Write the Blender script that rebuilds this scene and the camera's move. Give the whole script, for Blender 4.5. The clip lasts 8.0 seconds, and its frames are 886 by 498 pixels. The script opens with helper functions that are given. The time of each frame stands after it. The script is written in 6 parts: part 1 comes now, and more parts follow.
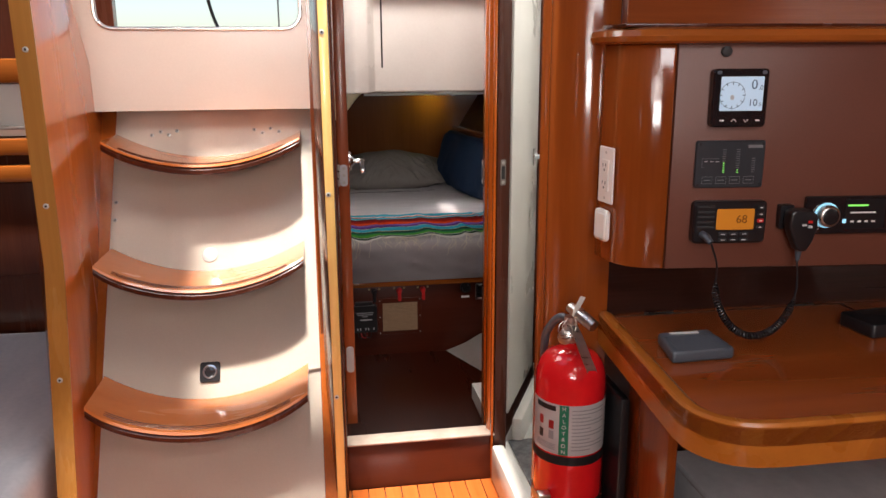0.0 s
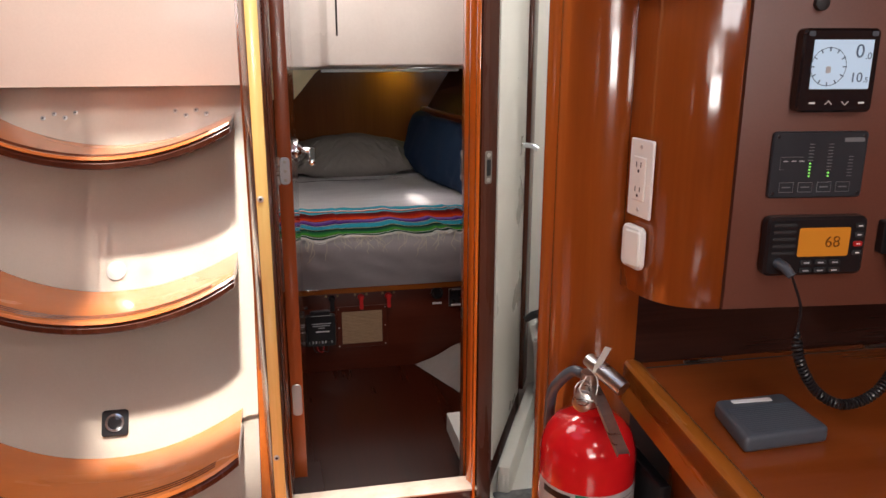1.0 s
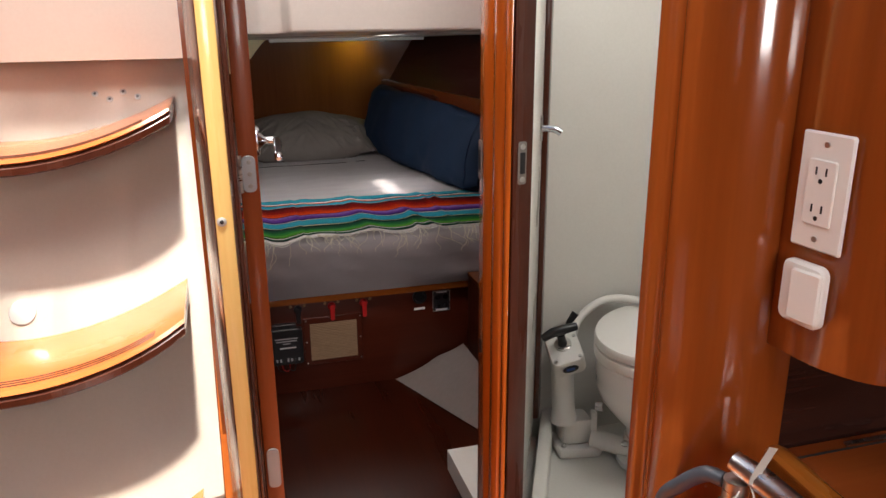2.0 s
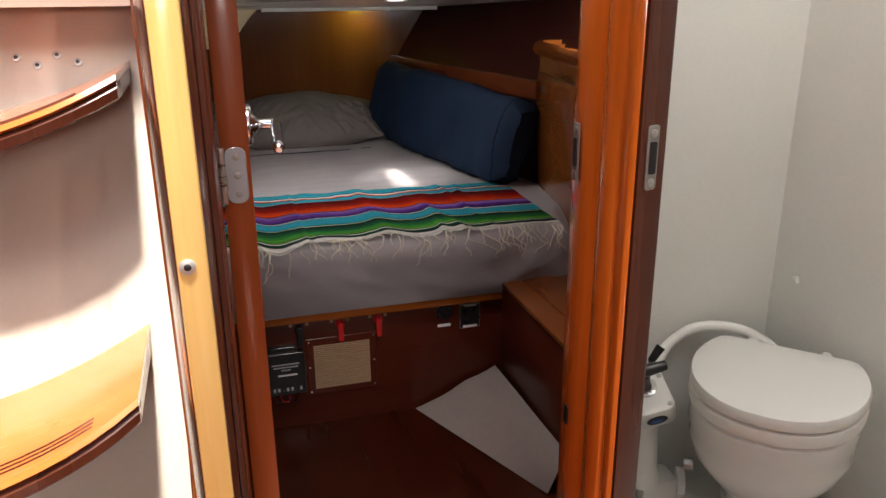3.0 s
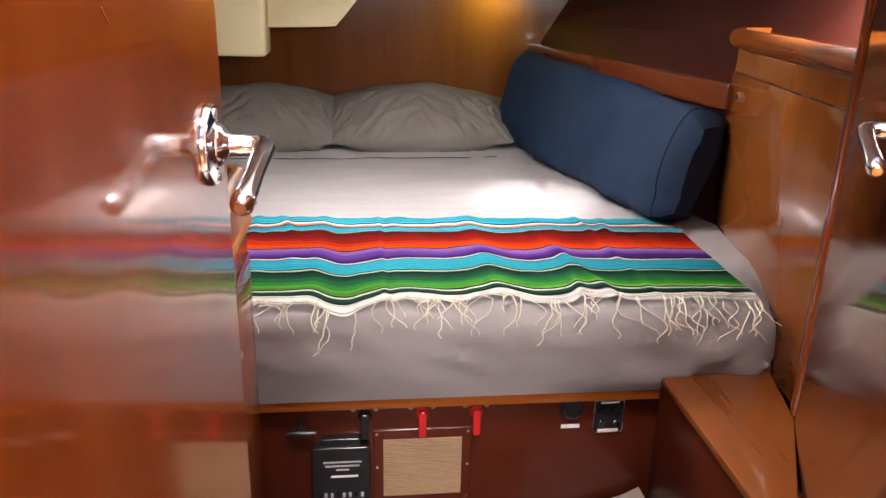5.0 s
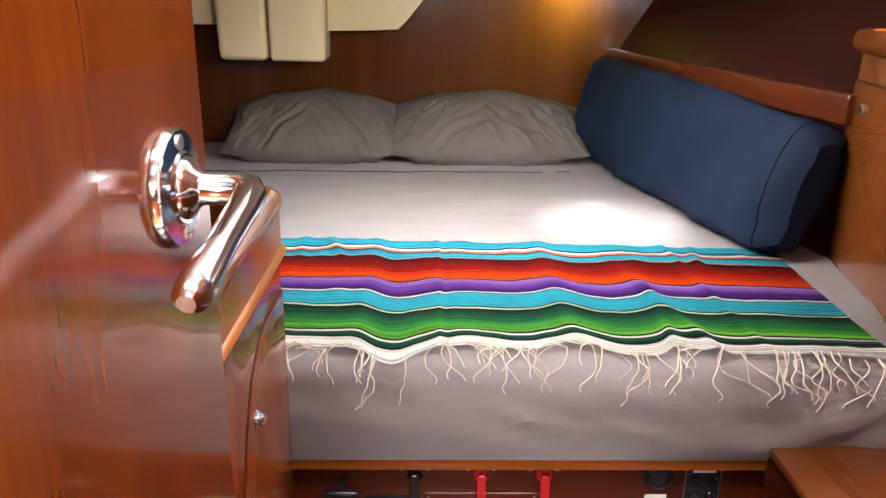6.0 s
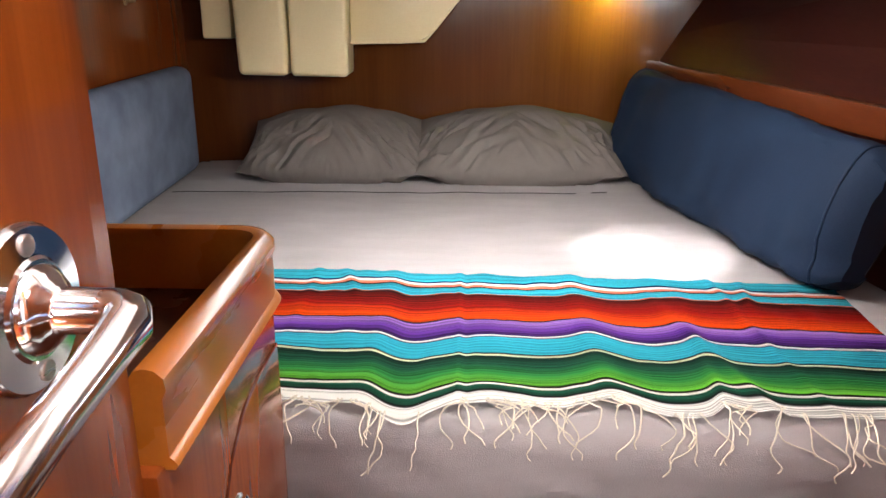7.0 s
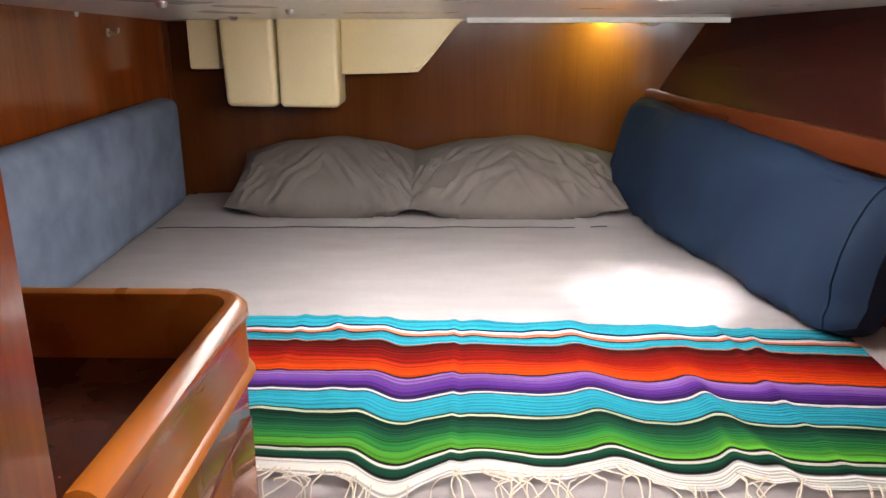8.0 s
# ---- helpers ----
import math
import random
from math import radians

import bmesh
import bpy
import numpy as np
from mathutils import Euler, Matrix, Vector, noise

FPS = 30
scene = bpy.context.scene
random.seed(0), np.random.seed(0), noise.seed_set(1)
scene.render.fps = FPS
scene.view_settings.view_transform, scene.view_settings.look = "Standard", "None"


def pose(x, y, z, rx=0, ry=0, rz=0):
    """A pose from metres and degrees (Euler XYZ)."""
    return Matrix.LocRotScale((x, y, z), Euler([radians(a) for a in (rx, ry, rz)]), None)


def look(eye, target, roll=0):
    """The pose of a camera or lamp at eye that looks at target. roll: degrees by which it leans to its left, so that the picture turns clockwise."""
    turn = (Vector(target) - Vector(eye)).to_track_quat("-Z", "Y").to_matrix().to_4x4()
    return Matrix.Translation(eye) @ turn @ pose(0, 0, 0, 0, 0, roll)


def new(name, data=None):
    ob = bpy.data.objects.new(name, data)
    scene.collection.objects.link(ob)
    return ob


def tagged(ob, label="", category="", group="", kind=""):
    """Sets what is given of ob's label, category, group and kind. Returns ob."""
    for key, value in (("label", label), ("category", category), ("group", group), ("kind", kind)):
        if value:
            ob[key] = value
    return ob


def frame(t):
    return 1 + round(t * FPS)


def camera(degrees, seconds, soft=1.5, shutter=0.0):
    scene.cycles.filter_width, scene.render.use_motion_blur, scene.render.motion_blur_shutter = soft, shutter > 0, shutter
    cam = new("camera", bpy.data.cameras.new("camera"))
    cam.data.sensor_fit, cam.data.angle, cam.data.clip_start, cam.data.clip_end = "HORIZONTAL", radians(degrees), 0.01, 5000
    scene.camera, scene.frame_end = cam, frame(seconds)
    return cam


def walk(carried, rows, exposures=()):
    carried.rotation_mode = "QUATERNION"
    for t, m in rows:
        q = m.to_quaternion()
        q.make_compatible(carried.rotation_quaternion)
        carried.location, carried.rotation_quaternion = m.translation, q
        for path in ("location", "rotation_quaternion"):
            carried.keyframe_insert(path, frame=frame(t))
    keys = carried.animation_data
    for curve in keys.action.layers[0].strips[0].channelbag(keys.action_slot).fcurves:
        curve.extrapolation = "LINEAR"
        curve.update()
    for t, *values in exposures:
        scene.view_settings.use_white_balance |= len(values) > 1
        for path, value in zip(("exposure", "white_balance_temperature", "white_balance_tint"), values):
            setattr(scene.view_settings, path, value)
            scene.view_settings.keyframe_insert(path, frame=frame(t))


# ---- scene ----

cam = camera(59.7, 8.0)
PATH = [
    (0, (0.023, 0.017, 1.339), (0.326, 1.934, 0.855), -0.3),
    (0.5, (0.07, 0.27, 1.325), (0.411, 2.173, 0.814), -0.0),
    (1, (0.093, 0.494, 1.303), (0.478, 2.382, 0.769), 0.1),
    (1.5, (0.053, 0.732, 1.289), (0.511, 2.596, 0.73), -0.1),
    (1.7, (0.046, 0.822, 1.286), (0.538, 2.672, 0.705), -0.2),
    (2.8, (0.077, 1.328, 1.214), (0.614, 3.148, 0.581), -0.5),
    (3, (0.07, 1.422, 1.198), (0.605, 3.239, 0.555), -0.4),
    (3.5, (0.086, 1.621, 1.174), (0.589, 3.44, 0.513), -0.1),
    (4, (0.18, 1.819, 1.149), (0.607, 3.653, 0.475), 0.6),
    (4.5, (0.229, 1.963, 1.141), (0.546, 3.818, 0.466), 1.2),
    (4.7, (0.237, 2.012, 1.131), (0.507, 3.877, 0.464), 1.2),
    (6, (0.264, 2.308, 1.094), (0.302, 4.201, 0.448), 0.8),
    (6.5, (0.28, 2.384, 1.102), (0.256, 4.28, 0.465), 0.5),
    (7, (0.291, 2.459, 1.101), (0.238, 4.357, 0.473), 0.2),
    (7.5, (0.299, 2.512, 1.115), (0.241, 4.414, 0.499), -0.0),
    (8, (0.299, 2.554, 1.128), (0.25, 4.466, 0.544), -0.1),
]

walk(cam, [(t, look(eye, target, roll)) for t, eye, target, roll in PATH],
     [(0.0, 1.20), (1.5, 1.26), (3.0, 1.38), (3.6, 1.76), (4.4, 3.0), (6.0, 3.05), (8.0, 3.12)])

# ---- light ----
SUN_DIR = Vector((0.0, 0.170, -0.82)).normalized()
world = bpy.data.worlds.new("sky")
scene.world = world
world.use_nodes = True
wn = world.node_tree.nodes
sky = wn.new("ShaderNodeTexSky")
sky.sky_type, sky.sun_disc = "NISHITA", False
sky.sun_elevation = math.asin(-SUN_DIR.z)
sky.sun_rotation = math.atan2(-SUN_DIR.x, -SUN_DIR.y)
wn["Background"].inputs["Strength"].default_value = 0.09
world.node_tree.links.new(sky.outputs[0], wn["Background"].inputs["Color"])


def lamp(name, kind, m, energy, color=(1, 1, 1), size=0.5, size_y=None):
    data = bpy.data.lights.new(name, kind)
    data.energy, data.color = energy, color
    if kind == "AREA":
        data.shape = "RECTANGLE"
        data.size, data.size_y = size, size_y or size
    elif kind == "SUN":
        data.angle = radians(size)
    else:
        data.shadow_soft_size = size
    ob = new(name, data)
    ob.matrix_world = m
    return ob


lamp("sun", "SUN", look((0, 0, 5), Vector((0, 0, 5)) + SUN_DIR), 5.0, (1.0, 0.94, 0.85), 4.0)
# sky light standing in for the companionway, the cabin hatch and the hull port
lamp("companionway_sky", "AREA", look((-0.25, 1.95, 1.965), (-0.18, 2.30, 0.5)), 3.6, (1.0, 0.96, 0.91), 0.66, 0.45)
# next three: added saloon fill, no hatch or window in the shell
lamp("saloon_fill", "AREA", look((0.75, 0.2, 1.96), (0.85, 0.75, 0.5)), 7.6, (1.0, 0.97, 0.98), 0.7, 0.7)
lamp("forward_fill", "AREA", look((-0.25, -0.9, 1.95), (-0.15, 1.3, 1.0)), 4.2, (1.0, 0.94, 0.90), 0.8, 0.7)
lamp("low_forward_fill", "AREA", look((-0.30, -2.50, 1.62), (0.0, 2.3, 0.95)), 20, (1.0, 0.93, 0.89), 1.1, 0.5)
lamp("cabin_hatch_sky", "AREA", look((0.34, 2.50, 1.94), (0.38, 2.85, 0.5)), 4.2, (1.0, 0.89, 0.84), 0.35, 0.28)
lamp("hull_port_sky", "AREA", look((1.23, 3.60, 1.13), (0.95, 3.92, 0.5)), 0.9, (0.96, 0.98, 1.0), 0.30, 0.14)
# next two: added fill under closed ceilings, for the berth and the head
lamp("berth_fill", "AREA", look((0.36, 4.06, 1.148), (0.36, 4.14, 0.5)), 3.7, (1.0, 0.955, 0.90), 0.75, 0.60)
lamp("head_fill", "AREA", look((1.0, 2.1, 1.92), (1.0, 2.3, 0.5)), 2.5, (1.0, 0.98, 0.96), 0.4, 0.4)
# added spot that makes the soft pool of light on the bed
pool_spot = lamp("bed_pool_spot", "SPOT", look((0.737, 4.082, 1.150), (0.737, 4.200, 0.525)), 4.8, (1.0, 0.98, 0.95), 0.02)
pool_spot.data.spot_size, pool_spot.data.spot_blend = radians(38), 0.45


# ---- materials ----
def material(name, base, rough=0.5, metal=0.0, coat=0.0):
    m = bpy.data.materials.new(name)
    m.use_nodes = True
    b = m.node_tree.nodes["Principled BSDF"]
    b.inputs["Base Color"].default_value = (*base, 1)
    b.inputs["Roughness"].default_value = rough
    b.inputs["Metallic"].default_value = metal
    b.inputs["Coat Weight"].default_value = coat
    b.inputs["Coat Roughness"].default_value = 0.08
    return m


def textured(name, dark, light, rough=0.5, scale=(4, 4, 4), noise_scale=4.0, detail=6, bump=0.05, coat=0.0, fine=(60, 60, 60),
             fine_mix=0.35, metal=0.0, bump_dist=0.002, rough_var=0.12):
    """Base colour between two tones, by a broad noise and a fine one, with relief and uneven gloss."""
    m = material(name, light, rough, metal, coat)
    if coat > 0.15:
        m.node_tree.nodes["Principled BSDF"].inputs["Specular IOR Level"].default_value = 0.25
    nt = m.node_tree
    n, l = nt.nodes, nt.links
    b = n["Principled BSDF"]
    tc = n.new("ShaderNodeTexCoord")
    oi = n.new("ShaderNodeObjectInfo")
    shift = n.new("ShaderNodeVectorMath")
    shift.operation = "MULTIPLY_ADD"
    comb = n.new("ShaderNodeCombineXYZ")
    for k in range(3):
        l.new(oi.outputs["Random"], comb.inputs[k])
    shift.inputs[1].default_value = (7, 5, 3)
    l.new(comb.outputs[0], shift.inputs[0])
    l.new(tc.outputs["Object"], shift.inputs[2])
    outs = []
    for sc, ns in ((scale, noise_scale), (fine, 1.0)):
        mp = n.new("ShaderNodeMapping")
        mp.inputs["Scale"].default_value = sc
        nz = n.new("ShaderNodeTexNoise")
        nz.inputs["Scale"].default_value = ns
        nz.inputs["Detail"].default_value = detail
        l.new(shift.outputs[0], mp.inputs["Vector"])
        l.new(mp.outputs[0], nz.inputs["Vector"])
        outs.append(nz.outputs["Fac"])
    mix = n.new("ShaderNodeMix")
    mix.inputs[0].default_value = fine_mix
    l.new(outs[0], mix.inputs[2])
    l.new(outs[1], mix.inputs[3])
    ramp = n.new("ShaderNodeValToRGB")
    ramp.color_ramp.elements[0].position, ramp.color_ramp.elements[1].position = 0.32, 0.68
    ramp.color_ramp.elements[0].color, ramp.color_ramp.elements[1].color = (*dark, 1), (*light, 1)
    l.new(mix.outputs[0], ramp.inputs[0])
    l.new(ramp.outputs[0], b.inputs["Base Color"])
    mr = n.new("ShaderNodeMapRange")
    mr.inputs[3].default_value, mr.inputs[4].default_value = max(0.02, rough - rough_var), rough + rough_var
    l.new(outs[0], mr.inputs[0])
    l.new(mr.outputs[0], b.inputs["Roughness"])
    bp = n.new("ShaderNodeBump")
    bp.inputs["Strength"].default_value, bp.inputs["Distance"].default_value = bump, bump_dist
    l.new(mix.outputs[0], bp.inputs["Height"])
    l.new(bp.outputs[0], b.inputs["Normal"])
    return m


GRAIN_Z, FINE_Z = (9, 9, 0.7), (160, 160, 5)
GRAIN_X, FINE_X = (0.7, 9, 9), (5, 160, 160)
GRAIN_Y, FINE_Y = (9, 0.7, 9), (160, 5, 160)
MAHOGANY = textured("mahogany_varnish", (0.130, 0.0255, 0.005), (0.236, 0.053, 0.009), 0.22, GRAIN_Z, 1.5, 6, 0.04, 0.5, FINE_Z)
MAHOGANY_X = textured("mahogany_varnish_lengthwise", (0.190, 0.041, 0.011), (0.280, 0.067, 0.017), 0.20, GRAIN_X, 1.5, 6, 0.04, 0.5, FINE_X)
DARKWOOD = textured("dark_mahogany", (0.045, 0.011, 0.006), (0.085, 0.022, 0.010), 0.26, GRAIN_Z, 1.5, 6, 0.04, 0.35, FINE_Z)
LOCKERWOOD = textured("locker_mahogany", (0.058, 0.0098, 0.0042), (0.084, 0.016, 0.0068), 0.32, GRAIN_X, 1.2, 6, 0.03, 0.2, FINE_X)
TEAK = textured("honey_teak_varnish", (0.312, 0.067, 0.010), (0.458, 0.107, 0.018), 0.22, GRAIN_Z, 1.5, 6, 0.04, 0.5, FINE_Z)
TEAK_Y = textured("honey_teak_nosing", (0.31, 0.092, 0.012), (0.40, 0.130, 0.018), 0.28, GRAIN_Y, 1.2, 6, 0.015, 0.18, FINE_Y, 0.2)
TEAK_X = textured("honey_teak_lengthwise", (0.23, 0.060, 0.010), (0.32, 0.090, 0.015), 0.16, GRAIN_X, 1.5, 6, 0.03, 0.6, FINE_X)
CHEEK = textured("ladder_cheek_wood", (0.44, 0.105, 0.016), (0.58, 0.165, 0.030), 0.24, GRAIN_Z, 1.2, 6, 0.03, 0.5, FINE_Z)
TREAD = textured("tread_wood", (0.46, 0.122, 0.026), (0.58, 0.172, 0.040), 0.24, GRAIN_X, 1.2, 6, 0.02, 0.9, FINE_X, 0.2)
TABLEWOOD = textured("chart_table_wood", (0.205, 0.043, 0.009), (0.280, 0.066, 0.014), 0.13, GRAIN_X, 1.2, 6, 0.01, 0.8, FINE_X, 0.15, rough_var=0.05)
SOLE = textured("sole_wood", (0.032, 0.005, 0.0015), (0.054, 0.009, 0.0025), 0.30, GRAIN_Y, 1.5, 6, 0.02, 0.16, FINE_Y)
PANEL = textured("nav_panel_laminate", (0.112, 0.035, 0.021), (0.136, 0.044, 0.026), 0.42, (3, 3, 3), 1.5, 4, 0.03, 0.0, (300, 300, 300), 0.4)
GELCOAT = textured("white_gelcoat", (0.70, 0.68, 0.63), (0.78, 0.76, 0.71), 0.3, (3, 3, 3), 1.5, 4, 0.02, 0.2, (120, 120, 120), 0.25)
LADDERWHITE = textured("ladder_moulding", (0.77, 0.67, 0.57), (0.84, 0.74, 0.64), 0.4, (3, 3, 3), 1.2, 4, 0.02, 0.1, (150, 150, 150), 0.3)
HEADWHITE = textured("head_liner", (0.66, 0.65, 0.60), (0.74, 0.73, 0.68), 0.45, (2, 2, 2), 1.2, 4, 0.02, 0.0, (150, 150, 150), 0.3)
CREAM = textured("cream_plastic", (0.78, 0.64, 0.36), (0.86, 0.73, 0.45), 0.38, (3, 3, 3), 1.2, 4, 0.02, 0.1, (140, 140, 140), 0.3)
PORCELAIN = material("porcelain", (0.80, 0.79, 0.76), 0.12, 0, 0.4)
PUMPWHITE = material("white_plastic", (0.76, 0.75, 0.71), 0.3)
SOCKET = material("socket_plastic", (0.80, 0.79, 0.74), 0.3)
SHEET = textured("grey_sheet", (0.45, 0.415, 0.425), (0.53, 0.49, 0.50), 0.85, (4, 11, 7), 1.3, 5, 0.45, 0.0, (500, 500, 500), 0.25, bump_dist=0.007)
PILLOWCLOTH = textured("taupe_pillowcase", (0.100, 0.086, 0.079), (0.138, 0.119, 0.110), 0.85, (6, 6, 6), 1.2, 5, 0.3, 0.0, (500, 500, 500), 0.4, bump_dist=0.004)
NAVY = textured("navy_velvet", (0.006, 0.013, 0.032), (0.011, 0.023, 0.050), 0.75, (4, 4, 4), 1.4, 5, 0.2, 0.0, (300, 300, 300), 0.3)
for cloth in (SHEET, PILLOWCLOTH):
    cloth.node_tree.nodes["Principled BSDF"].inputs["Specular IOR Level"].default_value = 0.2
NAVY.node_tree.nodes["Principled BSDF"].inputs["Specular IOR Level"].default_value = 0.15
BLUEGREY = textured("blue_grey_suede", (0.066, 0.086, 0.135), (0.135, 0.162, 0.225), 0.85, (7, 7, 7), 1.4, 4, 0.25, 0.0, (300, 300, 300), 0.15, bump_dist=0.004)
FRINGE = textured("cotton_fringe", (0.62, 0.56, 0.45), (0.76, 0.71, 0.60), 0.9, (30, 30, 30), 1.0, 4, 0.2, 0.0, (400, 400, 400))
PAPER = textured("white_vinyl", (0.56, 0.50, 0.46), (0.64, 0.58, 0.54), 0.6, (3, 3, 3), 1.0, 4, 0.1)
# bluish base colour offsets the orange reflections of the wood
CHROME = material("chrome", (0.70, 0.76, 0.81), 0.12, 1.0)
STEEL = textured("brushed_steel", (0.48, 0.47, 0.45), (0.62, 0.61, 0.59), 0.3, (10, 10, 80), 2.0, 4, 0.05, 0, (200, 200, 10), metal=1.0)
ZINC = material("zinc_screw", (0.50, 0.49, 0.47), 0.42, 0.35)
HINGESTEEL = material("dull_hinge_steel", (0.30, 0.30, 0.31), 0.38, 0.7)
DULLSTEEL = material("dull_steel_screw", (0.26, 0.24, 0.22), 0.45, 0.5)
WARMSOLE = textured("sole_planks", (0.36, 0.082, 0.016), (0.50, 0.125, 0.026), 0.2, GRAIN_Y, 1.5, 6, 0.03, 0.5, FINE_Y)
SEATWOOD = textured("seat_wood", (0.135, 0.036, 0.008), (0.19, 0.055, 0.012), 0.3, GRAIN_Y, 1.5, 6, 0.03, 0.3, FINE_Y)
HULLWOOD = textured("hull_lining_wood", (0.062, 0.0145, 0.010), (0.090, 0.023, 0.015), 0.36, GRAIN_Y, 1.2, 5, 0.03, 0.0, FINE_Y, rough_var=0.04)
HULLWOOD.node_tree.nodes["Principled BSDF"].inputs["Specular IOR Level"].default_value = 0.2
BULKHEAD = textured("bulkhead_mahogany", (0.066, 0.018, 0.005), (0.098, 0.030, 0.008), 0.17, GRAIN_Z, 1.2, 6, 0.015, 0.2, FINE_Z, rough_var=0.05)
# golden varnish lightened to carry the sun and sky glare on the post
SUNLITWOOD = textured("sunlit_golden_varnish", (0.70, 0.42, 0.12), (0.82, 0.56, 0.20), 0.25, GRAIN_Z, 1.5, 6, 0.03, 0.4, FINE_Z)
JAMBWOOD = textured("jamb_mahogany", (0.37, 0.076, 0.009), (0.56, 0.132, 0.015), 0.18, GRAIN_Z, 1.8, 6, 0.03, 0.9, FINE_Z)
DOORWOOD = textured("cabin_door_mahogany", (0.130, 0.026, 0.004), (0.220, 0.052, 0.008), 0.2, GRAIN_Z, 1.5, 6, 0.02, 0.9, FINE_Z)
# dark wood deepened further for the shade under the instrument cupboard
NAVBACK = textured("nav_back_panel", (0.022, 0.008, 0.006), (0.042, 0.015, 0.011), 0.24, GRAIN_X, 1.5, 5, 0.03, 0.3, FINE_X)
LEAFEDGE = textured("door_edge_wood", (0.20, 0.042, 0.010), (0.28, 0.062, 0.015), 0.35, GRAIN_Z, 1.5, 6, 0.03, 0.2, FINE_Z)
LOCKERFACE = textured("side_locker_varnish", (0.190, 0.053, 0.010), (0.250, 0.074, 0.014), 0.15, GRAIN_Z, 1.2, 6, 0.01, 1.0, FINE_Z, 0.2, rough_var=0.04)
MIRRORWOOD = textured("partition_gloss_mahogany", (0.088, 0.020, 0.006), (0.128, 0.031, 0.009), 0.12, GRAIN_Z, 1.2, 6, 0.006, 1.0, FINE_Z, 0.2, rough_var=0.04)
EDGEWOOD = textured("cheek_edge_varnish", (0.30, 0.130, 0.026), (0.41, 0.185, 0.040), 0.26, GRAIN_Z, 1.5, 6, 0.02, 0.4, FINE_Z)
BRASS = material("brass_screw", (0.62, 0.48, 0.26), 0.3, 1.0)
BLACK = material("black_plastic", (0.011, 0.011, 0.013), 0.28)
CHARGER = textured("charger_slate", (0.020, 0.024, 0.030), (0.027, 0.032, 0.039), 0.36, (8, 8, 8), 1, 3, 0.02)
FIDDLEWOOD = textured("fiddle_mahogany", (0.085, 0.017, 0.005), (0.125, 0.028, 0.008), 0.24, GRAIN_Y, 1.2, 6, 0.01, 0.4, FINE_Y, 0.2)
COLUMNWOOD = textured("column_mahogany", (0.165, 0.034, 0.006), (0.260, 0.060, 0.010), 0.16, GRAIN_Z, 1.3, 6, 0.01, 1.0, FINE_Z, 0.2)
SILLMETAL = textured("worn_sill_metal", (0.42, 0.33, 0.27), (0.55, 0.45, 0.38), 0.35, (20, 6, 6), 1, 4, 0.05, metal=0.4)
FAINTPRINT = material("faint_grey_print", (0.16, 0.17, 0.18), 0.5)
BLACKGLOSS = material("black_gloss", (0.010, 0.010, 0.012), 0.1, 0, 0.5)
RUBBER = material("rubber", (0.02, 0.02, 0.022), 0.6)
GREYBLUE = textured("slate_grey_plastic", (0.054, 0.064, 0.080), (0.068, 0.080, 0.100), 0.4, (8, 8, 8), 1, 3, 0.03)
GREYLINE = material("light_grey_print", (0.42, 0.43, 0.45), 0.5)
WHITEPRINT = material("white_print", (0.75, 0.75, 0.75), 0.5)
RED = textured("fire_red_paint", (0.55, 0.008, 0.012), (0.66, 0.012, 0.016), 0.16, (4, 4, 4), 1, 3, 0.01, 0.6)
REDPLASTIC = material("red_plastic", (0.45, 0.015, 0.015), 0.35)
GREENPRINT = material("green_print", (0.02, 0.25, 0.13), 0.5)
LABELWHITE = textured("label_paper", (0.66, 0.66, 0.66), (0.74, 0.74, 0.74), 0.35, (20, 20, 20), 1, 3, 0.01)
BLUEPRINT = material("blue_print", (0.03, 0.09, 0.35), 0.4)
GRILLE = textured("tan_filter", (0.27, 0.17, 0.095), (0.35, 0.23, 0.135), 0.8, (20, 20, 20), 1, 4, 0.2)
MAT = textured("grey_mat", (0.10, 0.10, 0.10), (0.20, 0.20, 0.20), 0.9, (60, 60, 60), 1, 4, 0.3)
CAULK = material("dark_caulk", (0.012, 0.010, 0.009), 0.7)
STONE = textured("pale_marbled_cloth", (0.50, 0.52, 0.56), (0.66, 0.67, 0.70), 0.6, (8, 3, 3), 1.5, 6, 0.1)


def glowing(name, color, strength):
    m = material(name, color, 0.3)
    b = m.node_tree.nodes["Principled BSDF"]
    b.inputs["Emission Color"].default_value = (*color, 1)
    b.inputs["Emission Strength"].default_value = strength
    return m


LCD = glowing("lcd_white", (0.42, 0.56, 0.70), 0.18)
AMBER = glowing("lcd_amber", (0.42, 0.15, 0.014), 0.17)
LEDGREEN = glowing("led_green", (0.25, 0.9, 0.15), 0.22)
LEDBLUE = glowing("led_blue", (0.35, 0.75, 1.0), 0.22)
LAMPGLOW = glowing("warm_added_glow", (1.0, 0.70, 0.15), 0.8)
LCDINK = material("lcd_ink", (0.08, 0.12, 0.2), 0.5)


